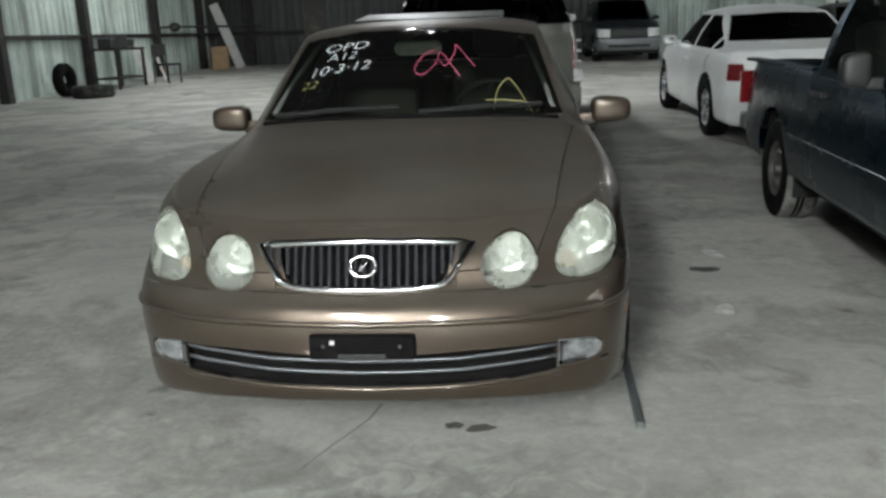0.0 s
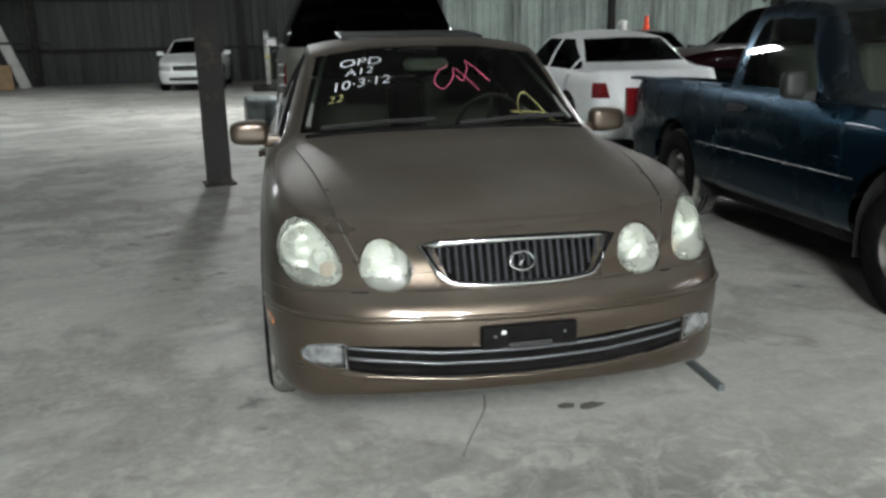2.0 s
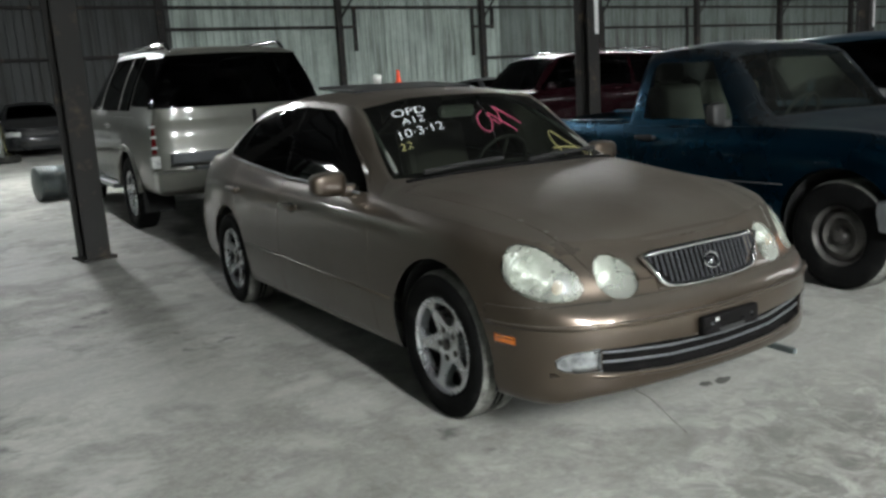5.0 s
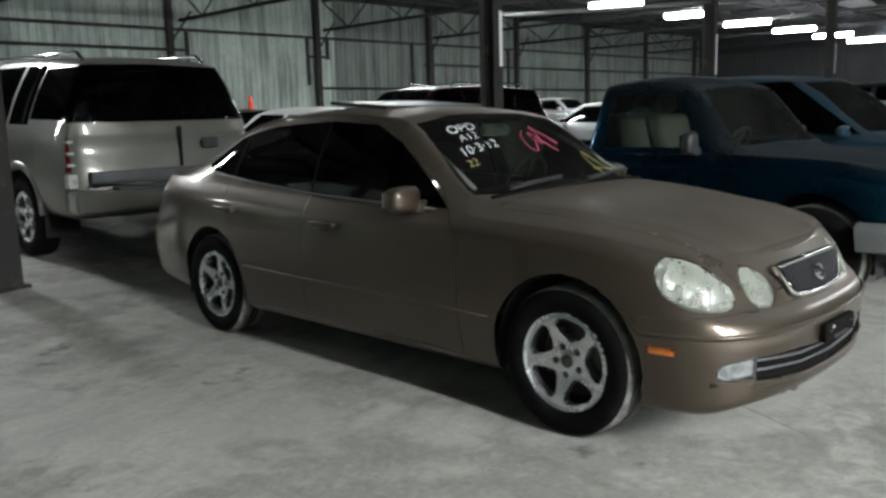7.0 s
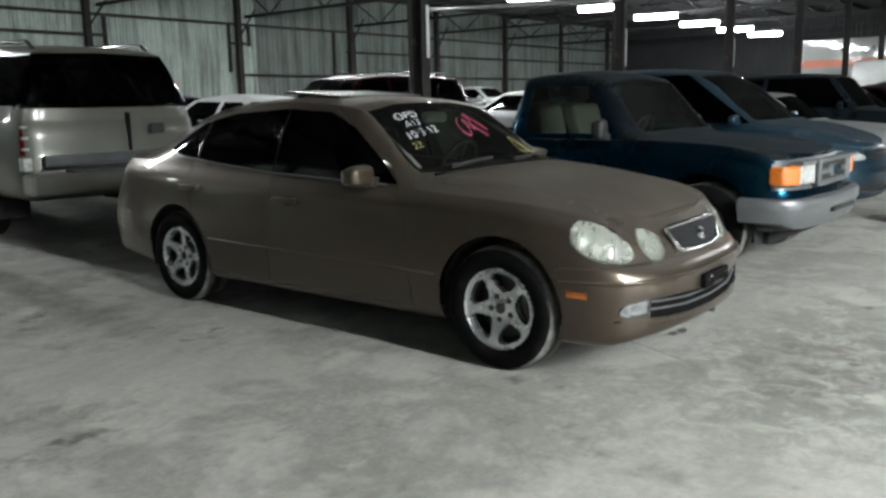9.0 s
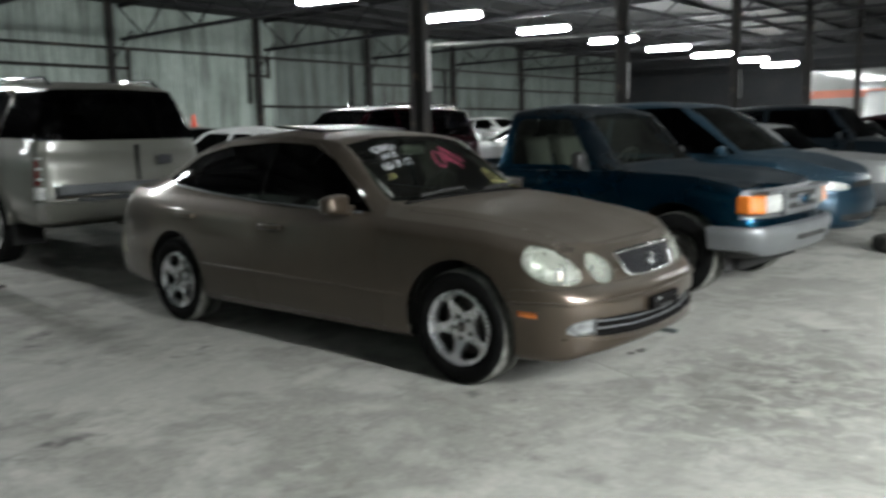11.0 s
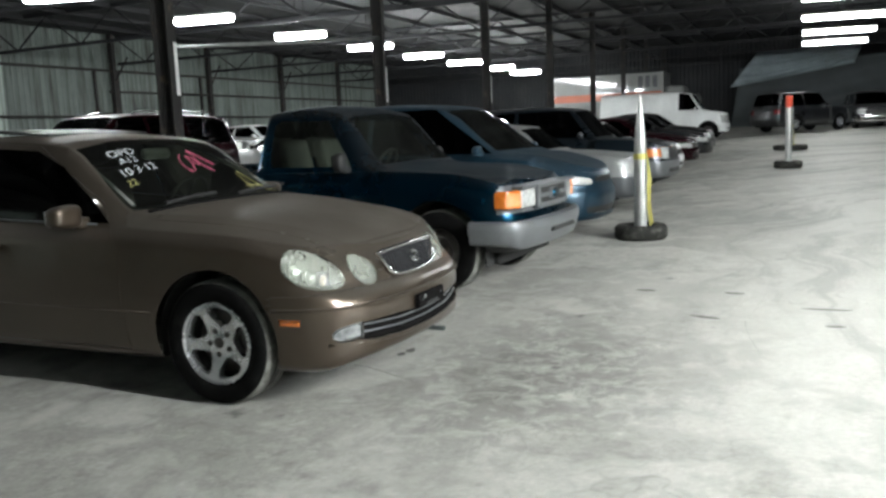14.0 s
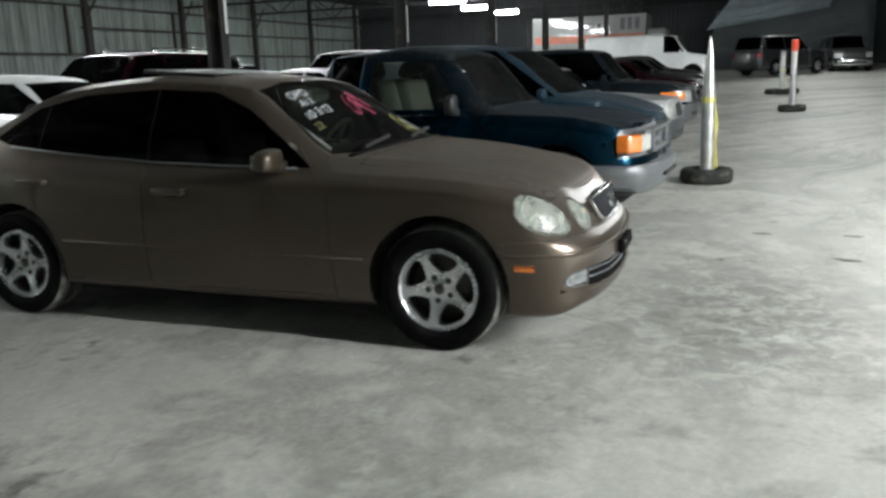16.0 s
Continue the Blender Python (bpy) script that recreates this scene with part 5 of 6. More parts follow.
VAN = dict(L=4.95, W=1.92, af=0.90, ar=3.90, hz=0.80, cowl=(1.05, 1.08), wt=(2.05, 1.70), roof=(2.9, 1.76), rt=(4.5, 1.70), rb=(4.85, 1.1), deck=1.05, belt=1.03, clr=0.20, bump=0.52, rail_in=0.26, wheel_r=0.33,
           nose=0.46, tail=0.15, box_tail=True)


def all_vehicles():
    tan_sedan()
    pickup()
    row = "vehicles parked in a row"
    plain_car("minivan", "blue minivan with clear headlamps parked beside the pickup", "minivan", at(6.35, 0.42, -3), VANBLUE, VAN, group=row, glass=CABGLASS, side_glass=TINT,
              head=oval([(0.44, 0.655), (0.62, 0.645), (0.80, 0.665), (0.90, 0.71), (0.90, 0.755), (0.78, 0.765), (0.60, 0.745), (0.46, 0.71)]), grille_box=[(-0.1, 0.665), (0.36, 0.665), (0.38, 0.715), (0.30, 0.735), (-0.1, 0.74)])
    plain_car("station_wagon", "boxy silver car with grey bumpers in the row", "car", at(9.6, 0.5, -2), SILVER,
              dict(L=4.7, W=1.75, af=0.85, ar=3.6, hz=0.82, cowl=(1.45, 0.98), wt=(2.05, 1.40), roof=(2.5, 1.43), rt=(3.3, 1.40), rb=(3.85, 1.02), deck=1.0, belt=0.92, bump=0.52, nose=0.14, tail=0.15), group=row, two_tone=TRIM)
    plain_car("suv", "dark blue four-door sport utility in the row", "car", at(12.7, 0.45, -2), NAVY, SUVD, group=row, two_tone=BUMPER_METAL, corner=AMBER)
    plain_car("car", "white sedan in the row", "car", at(15.9, 0.75), WHITE, SEDAN, group=row)
    plain_car("car", "dark red sedan in the row", "car", at(18.6, 0.7), RED, SEDAN, group=row)
    plain_car("car", "black sedan with a white patch on its screen", "car", at(21.3, 0.6), BLACK, SEDAN, group=row)
    plain_car("car", "black sedan in the row", "car", at(24.1, 0.8), BLACK, SEDAN, group=row)
    plain_car("cargo_van", "white cargo van with chrome grille", "van", at(33.0, 1.05), WHITE,
              dict(L=5.5, W=2.0, af=0.8, ar=4.1, hz=1.05, cowl=(0.95, 1.25), wt=(1.55, 1.98), roof=(2.5, 2.08), rt=(5.3, 2.06), rb=(5.45, 1.3), deck=1.22, belt=1.24, clr=0.32, bump=0.62, rail_in=0.2, wheel_r=0.37, nose=0.15, tail=0.08, box_tail=True),
              splits=[(0.9, 2.0)], style="disc", rim_mat=STEEL)
    plain_car("suv", "black sport utility with a bright front parked at the far end", "car", at(38.5, -3.2, 50), BLACK, SUVD)
    plain_car("suv", "black truck with chrome grille parked at the far end", "car", at(38.2, -4.9, -84), BLACK, SUVD, two_tone=CHROME)
    big = plain_car("large_suv", "pewter full-size sport utility with dark tinted glass", "car", back_to(0.17, 6.12, 5.05, 0), PEWTER, LARGESUV, splits=[(1.4, 2.55), (2.62, 3.55), (3.61, 4.08)],
              rear_lamps=[(0.90, 0.86), (1.04, 0.86), (1.04, 1.21), (0.90, 1.21)])
    suv_extras(big)
    plain_car("car", "white two-door sedan behind the pickup", "car", back_to(3.42, 6.25, 4.4, 0), WHITE, SEDAN, rear_lamps=[(0.60, 0.66), (0.80, 0.66), (0.80, 0.83), (0.64, 0.83)])
    second = "vehicles parked in the second row"
    long_suv = dict(SUVD, L=5.45, ar=4.2, rt=(5.0, 1.70), rb=(5.36, 1.12), roof=(3.0, 1.74), wt=(2.1, 1.69))
    root = plain_car("suv", "long maroon sport utility parked across behind the pickup", "car", at(4.85, 9.95, -90), RED, long_suv, group=second, splits=[(1.3, 2.72), (2.80, 3.72), (3.80, 5.05)])
    for s in (1, -1):
        bm = bmesh.new()
        tube(bm, [(s * 0.56, 2.6, 1.69), (s * 0.56, 2.7, 1.775), (s * 0.56, 4.7, 1.765), (s * 0.56, 4.8, 1.69)], 0.018, 8)
        part("roof_rail", bm, CHROME, root, smooth=True)
    plain_car("car", "silver sedan parked in the second row", "car", back_to(12.3, 7.0, 4.4, 0), SILVER, SEDAN, group=second)
    plain_car("suv", "black sport utility parked in the second row", "car", back_to(16.0, 7.6, 4.75, 0), BLACK, SUVD, group=second)
    plain_car("car", "white coupe parked by the dark wall", "car", at(-3.17, 20.1), WHITE, SEDAN)
    plain_car("car", "black car parked by the dark wall", "car", at(-0.1, 20.6), BLACK, SEDAN)
    plain_car("suv", "dark blue sport utility parked facing the aisle", "car", at(3.55, 20.5), NAVY, SUVD, two_tone=BUMPER_METAL)
    back = "vehicles parked by the back wall"
    plain_car("car", "black sedan with an orange cone on its roof", "car", at(7.6, 14.0), BLACK, SEDAN, group=back)
    plain_car("car", "black sedan parked by the light wall", "car", at(10.9, 14.6), BLACK, SEDAN, group=back)
    plain_car("car", "dark red sedan parked by the light wall", "car", at(14.0, 14.5), RED, SEDAN, group=back)
    plain_car("suv", "black sport utility parked by the light wall", "car", at(17.5, 14.2), BLACK, SUVD, group=back)
    plain_car("car", "grey sedan parked by the wall", "car", at(21.0, 14.5), SILVER, SEDAN, group=back)


# ---- setting ----
def corrugated(name, a, b, z0, z1, material, depth=0.03, pitch=0.25, inward=(0, -1)):
    """A ribbed sheet wall from a to b in plan, with thickness."""
    a, b = Vector((*a, 0)), Vector((*b, 0))
    u, n = (b - a).normalized(), Vector((*inward, 0))
    L = (b - a).length
    k = max(2, int(L / pitch))
    bm = bmesh.new()
    pts = []
    for i in range(k):
        for f, d in ((0.0, 0), (0.30, 0), (0.42, depth), (0.58, depth), (0.70, 0)):
            pts.append((a + u * (L * (i + f) / k) + n * d))
    pts.append(b)
    lo = [bm.verts.new((p.x, p.y, z0)) for p in pts]
    hi = [bm.verts.new((p.x, p.y, z1)) for p in pts]
    for i in range(len(pts) - 1):
        bm.faces.new((lo[i], lo[i + 1], hi[i + 1], hi[i]))
    back = [bm.verts.new(p) for p in ((a.x - n.x * 0.1, a.y - n.y * 0.1, z0), (b.x - n.x * 0.1, b.y - n.y * 0.1, z0), (b.x - n.x * 0.1, b.y - n.y * 0.1, z1), (a.x - n.x * 0.1, a.y - n.y * 0.1, z1))]
    bm.faces.new(back)
    ob = part(name, bm, material, None)
    return tagged(ob, kind="structure")


BAYS = [-1.46 + 6.12 * k for k in range(-1, 9)]


def setting():
    bm = bmesh.new()
    bmesh.ops.create_grid(bm, x_segments=64, y_segments=84, size=1)
    for v in bm.verts:
        v.co = Vector((20 + v.co.x * 32, 6 + v.co.y * 21, 0))
        v.co.z = ground(v.co.x, v.co.y)
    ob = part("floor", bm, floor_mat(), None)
    tagged(ob, "dusty pale concrete floor with tyre tracks and stains", "floor", kind="structure")
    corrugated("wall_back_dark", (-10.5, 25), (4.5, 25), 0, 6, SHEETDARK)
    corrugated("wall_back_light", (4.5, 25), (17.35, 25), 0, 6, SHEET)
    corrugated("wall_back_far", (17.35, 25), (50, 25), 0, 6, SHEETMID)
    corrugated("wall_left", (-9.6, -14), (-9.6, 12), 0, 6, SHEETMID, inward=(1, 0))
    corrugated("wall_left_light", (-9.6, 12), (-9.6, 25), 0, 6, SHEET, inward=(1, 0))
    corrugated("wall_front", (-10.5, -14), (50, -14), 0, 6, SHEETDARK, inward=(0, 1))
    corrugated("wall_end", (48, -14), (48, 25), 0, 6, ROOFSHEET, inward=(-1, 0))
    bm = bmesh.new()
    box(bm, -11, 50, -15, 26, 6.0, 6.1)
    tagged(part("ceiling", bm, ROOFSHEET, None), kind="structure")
    for x in BAYS:
        for y in (6.0, -12.0):
            bm = bmesh.new()
            h, t, k = 0.11, 0.015, 0.01
            prof = [(-h, -h), (h, -h), (h, -h + t), (k, -h + t), (k, h - t), (h, h - t), (h, h), (-h, h), (-h, h - t), (-k, h - t), (-k, -h + t), (-h, -h + t)]
            lo = [bm.verts.new((a, b, 0.02)) for a, b in prof]
            hi = [bm.verts.new((a, b, 6)) for a, b in prof]
            for a in range(12):
                bm.faces.new((lo[a], lo[(a + 1) % 12], hi[(a + 1) % 12], hi[a]))
            root = thing("post", at(x, y, 12), "dark steel roof post on a base plate", "post", "roof posts")
            part("column", bm, POST, root)
            part("base_plate", boxed(-0.15, 0.15, -0.15, 0.15, -0.3, 0.02), POST, root)
            if y > 0 and x > 0:
                part("pale_strip", boxed(0.02, 0.10, -0.118, -0.112, 1.9, 2.6), FIXTURE, root)
        tagged(part("post", boxed(x - 0.6, x - 0.4, 24.72, 24.93, 0, 6), POST, None), "dark steel wall post", "post", "wall posts")
    for x0, x1, z in ((-10, 48, 4.46), (-10, 4.3, 1.5), (4.3, 10.9, 3.79), (16.0, 16.9, 3.74), (16.55, 48, 2.55), (22.3, 48, 3.6), (-10, 4.3, 3.0)):
        tagged(part("wall_girt", boxed(x0, x1, 24.80, 24.92, z, z + 0.09), POST, None), kind="structure")
    for z in (1.5, 3.0, 4.3):
        tagged(part("wall_girt", boxed(-9.55, -9.42, -14, 24.7, z, z + 0.09), POST, None), kind="structure")
    for x, z0, z1 in ((10.9, 3.0, 4.5), (15.95, 2.7, 4.5), (16.9, 3.7, 4.5), (21.5, 2.6, 4.5), (22.75, 2.6, 4.5), (28.0, 2.6, 4.5)):
        tagged(part("wall_stud", boxed(x - 0.05, x + 0.05, 24.79, 24.9, z0, z1), POST, None), "short dark steel stud on the wall frame", "post", "wall studs")
    for x in (10.28, 16.4, 22.5, 28.6, 34.8):
        bm = bmesh.new()
        tube(bm, [(x, 24.68, 4.1), (x + 0.75, 24.68, 5.1)], 0.04, 5)
        tagged(part("knee_brace", bm, POST, None), "dark steel knee brace between post and roof", "brace", "knee braces")
    for y in (-8, -2, 4, 10, 13.3, 16.7, 20.6, 24.0):
        tagged(part("post", boxed(-9.55, -9.35, y - 0.1, y + 0.1, 0, 6), POST, None), "dark steel wall post", "post", "wall posts")
    for x in BAYS:
        root = thing("roof_truss", Matrix.Translation((x, 0, 0.02)), "dark steel roof truss with diagonal braces", "truss", "roof trusses")
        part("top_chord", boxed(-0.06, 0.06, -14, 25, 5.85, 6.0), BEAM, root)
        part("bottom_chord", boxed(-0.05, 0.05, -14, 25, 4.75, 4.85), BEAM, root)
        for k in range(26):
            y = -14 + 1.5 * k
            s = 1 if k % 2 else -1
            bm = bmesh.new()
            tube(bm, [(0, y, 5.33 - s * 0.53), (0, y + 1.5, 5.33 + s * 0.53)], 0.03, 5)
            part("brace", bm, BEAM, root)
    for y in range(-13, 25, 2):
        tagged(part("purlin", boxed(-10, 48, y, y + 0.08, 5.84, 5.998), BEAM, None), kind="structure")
    # (-7.5, 17) is an unseen lamp, added to brighten the back-left floor
    lamps = [(9.3 + 4.65 * k, 12.9, 1.65) for k in range(0, 8)] + [(-1.45, 12.9, 2.0), (-7.5, 17.0, 2.0)]
    # Lamps at y < -4 are unseen, added to light the car fronts
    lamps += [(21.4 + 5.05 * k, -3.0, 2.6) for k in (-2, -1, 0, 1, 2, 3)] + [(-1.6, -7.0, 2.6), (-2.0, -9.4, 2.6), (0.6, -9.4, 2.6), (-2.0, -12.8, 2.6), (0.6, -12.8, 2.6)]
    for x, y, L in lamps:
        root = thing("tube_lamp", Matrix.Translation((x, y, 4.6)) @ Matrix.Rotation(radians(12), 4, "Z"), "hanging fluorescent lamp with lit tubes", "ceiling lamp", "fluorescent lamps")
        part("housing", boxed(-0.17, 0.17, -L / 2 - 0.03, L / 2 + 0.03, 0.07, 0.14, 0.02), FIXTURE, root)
        # Glowing box thicker than the tubes, its size standing in for glare
        part("diffuser", boxed(-0.15, 0.15, -L / 2, L / 2, -0.08, 0.07, 0.06), TUBE_BACK_FILL if y == 17.0 else TUBE_FRONT_FILL if y < -4 else TUBE if y != -3.0 else TUBE_FAR if x > 25 else TUBE_DIM, root, "lit white diffuser thickened for the tubes' glare")
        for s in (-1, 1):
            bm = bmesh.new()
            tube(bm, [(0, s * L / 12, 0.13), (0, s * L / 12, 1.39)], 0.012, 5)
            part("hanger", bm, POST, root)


def floor_mat():
    """Dusty concrete: pale dust over grey, curved tyre sweeps, dark oily patches, shade painted before the sedan, and
    fine cracks.
    """
    m = bpy.data.materials.new("concrete")
    m.use_nodes = True
    nt = m.node_tree
    b = nt.nodes["Principled BSDF"]
    co = nt.nodes.new("ShaderNodeTexCoord")

    def noise_tex(scale, detail=6, rough=0.6, vec=None, dist=0.0):
        n = nt.nodes.new("ShaderNodeTexNoise")
        n.inputs["Scale"].default_value, n.inputs["Detail"].default_value, n.inputs["Roughness"].default_value, n.inputs["Distortion"].default_value = scale, detail, rough, dist
        nt.links.new(vec or co.outputs["Object"], n.inputs["Vector"])
        return n.outputs["Fac"]

    def ramp(src, a, c, lo=0.0, hi=1.0):
        r = nt.nodes.new("ShaderNodeMapRange")
        nt.links.new(src, r.inputs[0])
        for i, v in zip((1, 2, 3, 4), (a, c, lo, hi)):
            r.inputs[i].default_value = v
        return r.outputs[0]

    def mth(op, a, c):
        n = nt.nodes.new("ShaderNodeMath")
        n.operation = op
        for i, v in enumerate((a, c)):
            if isinstance(v, (int, float)):
                n.inputs[i].default_value = v
            else:
                nt.links.new(v, n.inputs[i])
        return n.outputs[0]

    def mixc(fac, a, c):
        n = nt.nodes.new("ShaderNodeMix")
        n.data_type = "RGBA"
        nt.links.new(fac, n.inputs[0])
        for i, v in ((6, a), (7, c)):
            if isinstance(v, tuple):
                n.inputs[i].default_value = (*v, 1)
            else:
                nt.links.new(v, n.inputs[i])
        return n.outputs[2]
    # sweeps of tyres turning in the aisle
    sp = nt.nodes.new("ShaderNodeSeparateXYZ")
    nt.links.new(co.outputs["Object"], sp.inputs[0])
    wob = noise_tex(0.35, 3, 0.5)
    rad = nt.nodes.new("ShaderNodeVectorMath")
    rad.operation = "DISTANCE"
    nt.links.new(co.outputs["Object"], rad.inputs[0])
    rad.inputs[1].default_value = (3.0, -16.0, 0)
    cb = nt.nodes.new("ShaderNodeCombineXYZ")
    nt.links.new(mth("ADD", mth("MULTIPLY", rad.outputs["Value"], 1.5), mth("MULTIPLY", wob, 3.0)), cb.inputs[0])
    nt.links.new(mth("MULTIPLY", sp.outputs["X"], 0.12), cb.inputs[1])
    nt.links.new(mth("MULTIPLY", sp.outputs["Y"], 0.10), cb.inputs[2])
    sweep = noise_tex(1.3, 7, 0.62, cb.outputs[0], 0.3)
    aisle = mth("MULTIPLY", ramp(mth("ADD", sp.outputs["X"], mth("MULTIPLY", wob, 4.0)), 0.6, 4.4), ramp(mth("ADD", sp.outputs["Y"], mth("MULTIPLY", wob, 2.0)), 1.2, -1.0))
    big = noise_tex(0.28, 8, 0.62)
    mid = noise_tex(1.6, 9, 0.68, dist=0.3)
    fine = noise_tex(26, 5, 0.7)
    dust = ramp(mth("ADD", mth("ADD", mth("MULTIPLY", big, 0.55), mth("MULTIPLY", sweep, 0.3)), mth("ADD", mth("MULTIPLY", mid, 0.35), mth("MULTIPLY", aisle, 0.02))), 0.49, 0.67)
    col = mixc(dust, (0.315, 0.315, 0.29), (0.51, 0.505, 0.465))
    grime = ramp(mth("ADD", mth("MULTIPLY", mid, 0.7), mth("MULTIPLY", noise_tex(0.55, 4, 0.5), 0.45)), 0.545, 0.62)
    grime = mth("MULTIPLY", grime, ramp(fine, 0.35, 0.6, 0.45, 1.0))
    grime = mth("MULTIPLY", grime, mth("SUBTRACT", 1.0, mth("MULTIPLY", aisle, 0.88)))
    col = mixc(mth("MULTIPLY", grime, 0.58), col, (0.105, 0.103, 0.094))
    spots = mth("MULTIPLY", ramp(noise_tex(7.5, 7, 0.72, dist=0.4), 0.50, 0.66), mth("MULTIPLY", ramp(noise_tex(0.8, 4, 0.6), 0.42, 0.58), mth("SUBTRACT", 1.0, mth("MULTIPLY", aisle, 0.85))))
    col = mixc(mth("MULTIPLY", spots, 0.45), col, (0.12, 0.115, 0.10))
    pale = ramp(noise_tex(5.0, 8, 0.74), 0.56, 0.70)
    col = mixc(mth("MULTIPLY", pale, 0.32), col, (0.70, 0.70, 0.66))
    # Oily grime plus the car's shade, painted on the floor before the bumper
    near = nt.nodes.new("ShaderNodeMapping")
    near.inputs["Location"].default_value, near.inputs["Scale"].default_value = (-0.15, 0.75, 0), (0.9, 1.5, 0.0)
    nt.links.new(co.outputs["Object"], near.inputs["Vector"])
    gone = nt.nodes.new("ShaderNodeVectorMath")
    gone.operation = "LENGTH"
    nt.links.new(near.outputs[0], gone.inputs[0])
    grime_shade = mth("MULTIPLY", ramp(mth("ADD", gone.outputs["Value"], mth("MULTIPLY", mid, 1.8)), 2.5, 1.3), ramp(noise_tex(5.5, 7, 0.7, dist=0.8), 0.42, 0.56, 0.05, 1.0))
    col = mixc(mth("MULTIPLY", grime_shade, 0.6), col, (0.075, 0.073, 0.07))
    oil = ramp(mth("MULTIPLY", noise_tex(0.9, 3, 0.4), noise_tex(4.5, 3, 0.5)), 0.40, 0.46)
    col = mixc(mth("MULTIPLY", oil, 0.7), col, (0.05, 0.05, 0.05))
    white = ramp(mth("MULTIPLY", noise_tex(0.8, 5, 0.6, dist=0.6), mid), 0.335, 0.40)
    track = mth("MULTIPLY", ramp(sweep, 0.50, 0.60), aisle)
    white = mth("MAXIMUM", white, track)
    col = mixc(mth("MULTIPLY", white, 0.55), col, (0.53, 0.525, 0.485))
    # scuffs: thin streaks dragged along the lanes, broken up by finer noise
    ck = nt.nodes.new("ShaderNodeMapping")
    ck.inputs["Rotation"].default_value, ck.inputs["Scale"].default_value = (0, 0, 0.5), (0.7, 4.0, 1.0)
    nt.links.new(co.outputs["Object"], ck.inputs["Vector"])
    scuff = mth("MULTIPLY", ramp(noise_tex(0.8, 6, 0.68, ck.outputs[0], 0.5), 0.52, 0.66), ramp(noise_tex(2.2, 6, 0.7), 0.42, 0.62))
    col = mixc(mth("MULTIPLY", scuff, 0.30), col, (0.155, 0.152, 0.14))
    lane = mth("MULTIPLY", ramp(sweep, 0.47, 0.40), ramp(aisle, 0.0, 1.0, 0.25, 1.0))
    col = mixc(mth("MULTIPLY", lane, 0.45), col, (0.27, 0.268, 0.245))
    crack = mth("ABSOLUTE", mth("SUBTRACT", noise_tex(0.22, 5, 0.55, dist=0.7), 0.5), 0.0)
    crack = mth("MULTIPLY", ramp(crack, 0.0, 0.0022, 1.0, 0.0), ramp(big, 0.45, 0.6))
    col = mixc(mth("MULTIPLY", crack, 0.25), col, (0.10, 0.10, 0.09))
    col2 = nt.nodes.new("ShaderNodeVectorMath")
    col2.operation = "SCALE"
    nt.links.new(col, col2.inputs[0])
    nt.links.new(ramp(fine, 0.3, 0.7, 0.88, 1.1), col2.inputs["Scale"])
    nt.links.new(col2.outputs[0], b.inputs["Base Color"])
    nt.links.new(ramp(mid, 0.3, 0.7, 0.48, 0.75), b.inputs["Roughness"])
    b.inputs["Specular IOR Level"].default_value = 0.3
    bp = nt.nodes.new("ShaderNodeBump")
    bp.inputs["Strength"].default_value, bp.inputs["Distance"].default_value = 0.25, 0.008
    nt.links.new(mth("ADD", fine, mth("MULTIPLY", mid, 2.0)), bp.inputs["Height"])
    nt.links.new(bp.outputs[0], b.inputs["Normal"])
    return m


# ---- loose things ----
def flat_tyre(name, m, r, w, label, group=""):
    bm = bmesh.new()
    ri = r * 0.58
    lathe(bm, [(ri, 0.02), (ri * 1.1, 0.0), (r * 0.9, 0.0), (r, w * 0.2), (r, w * 0.8), (r * 0.9, w), (ri * 1.1, w), (ri, w * 0.9), (ri, 0.02)], 36, "z")
    ob = part(name, bm, DUSTY_RUBBER, None, smooth=True)
    ob.matrix_world = m
    return tagged(ob, label, "tyre", group)


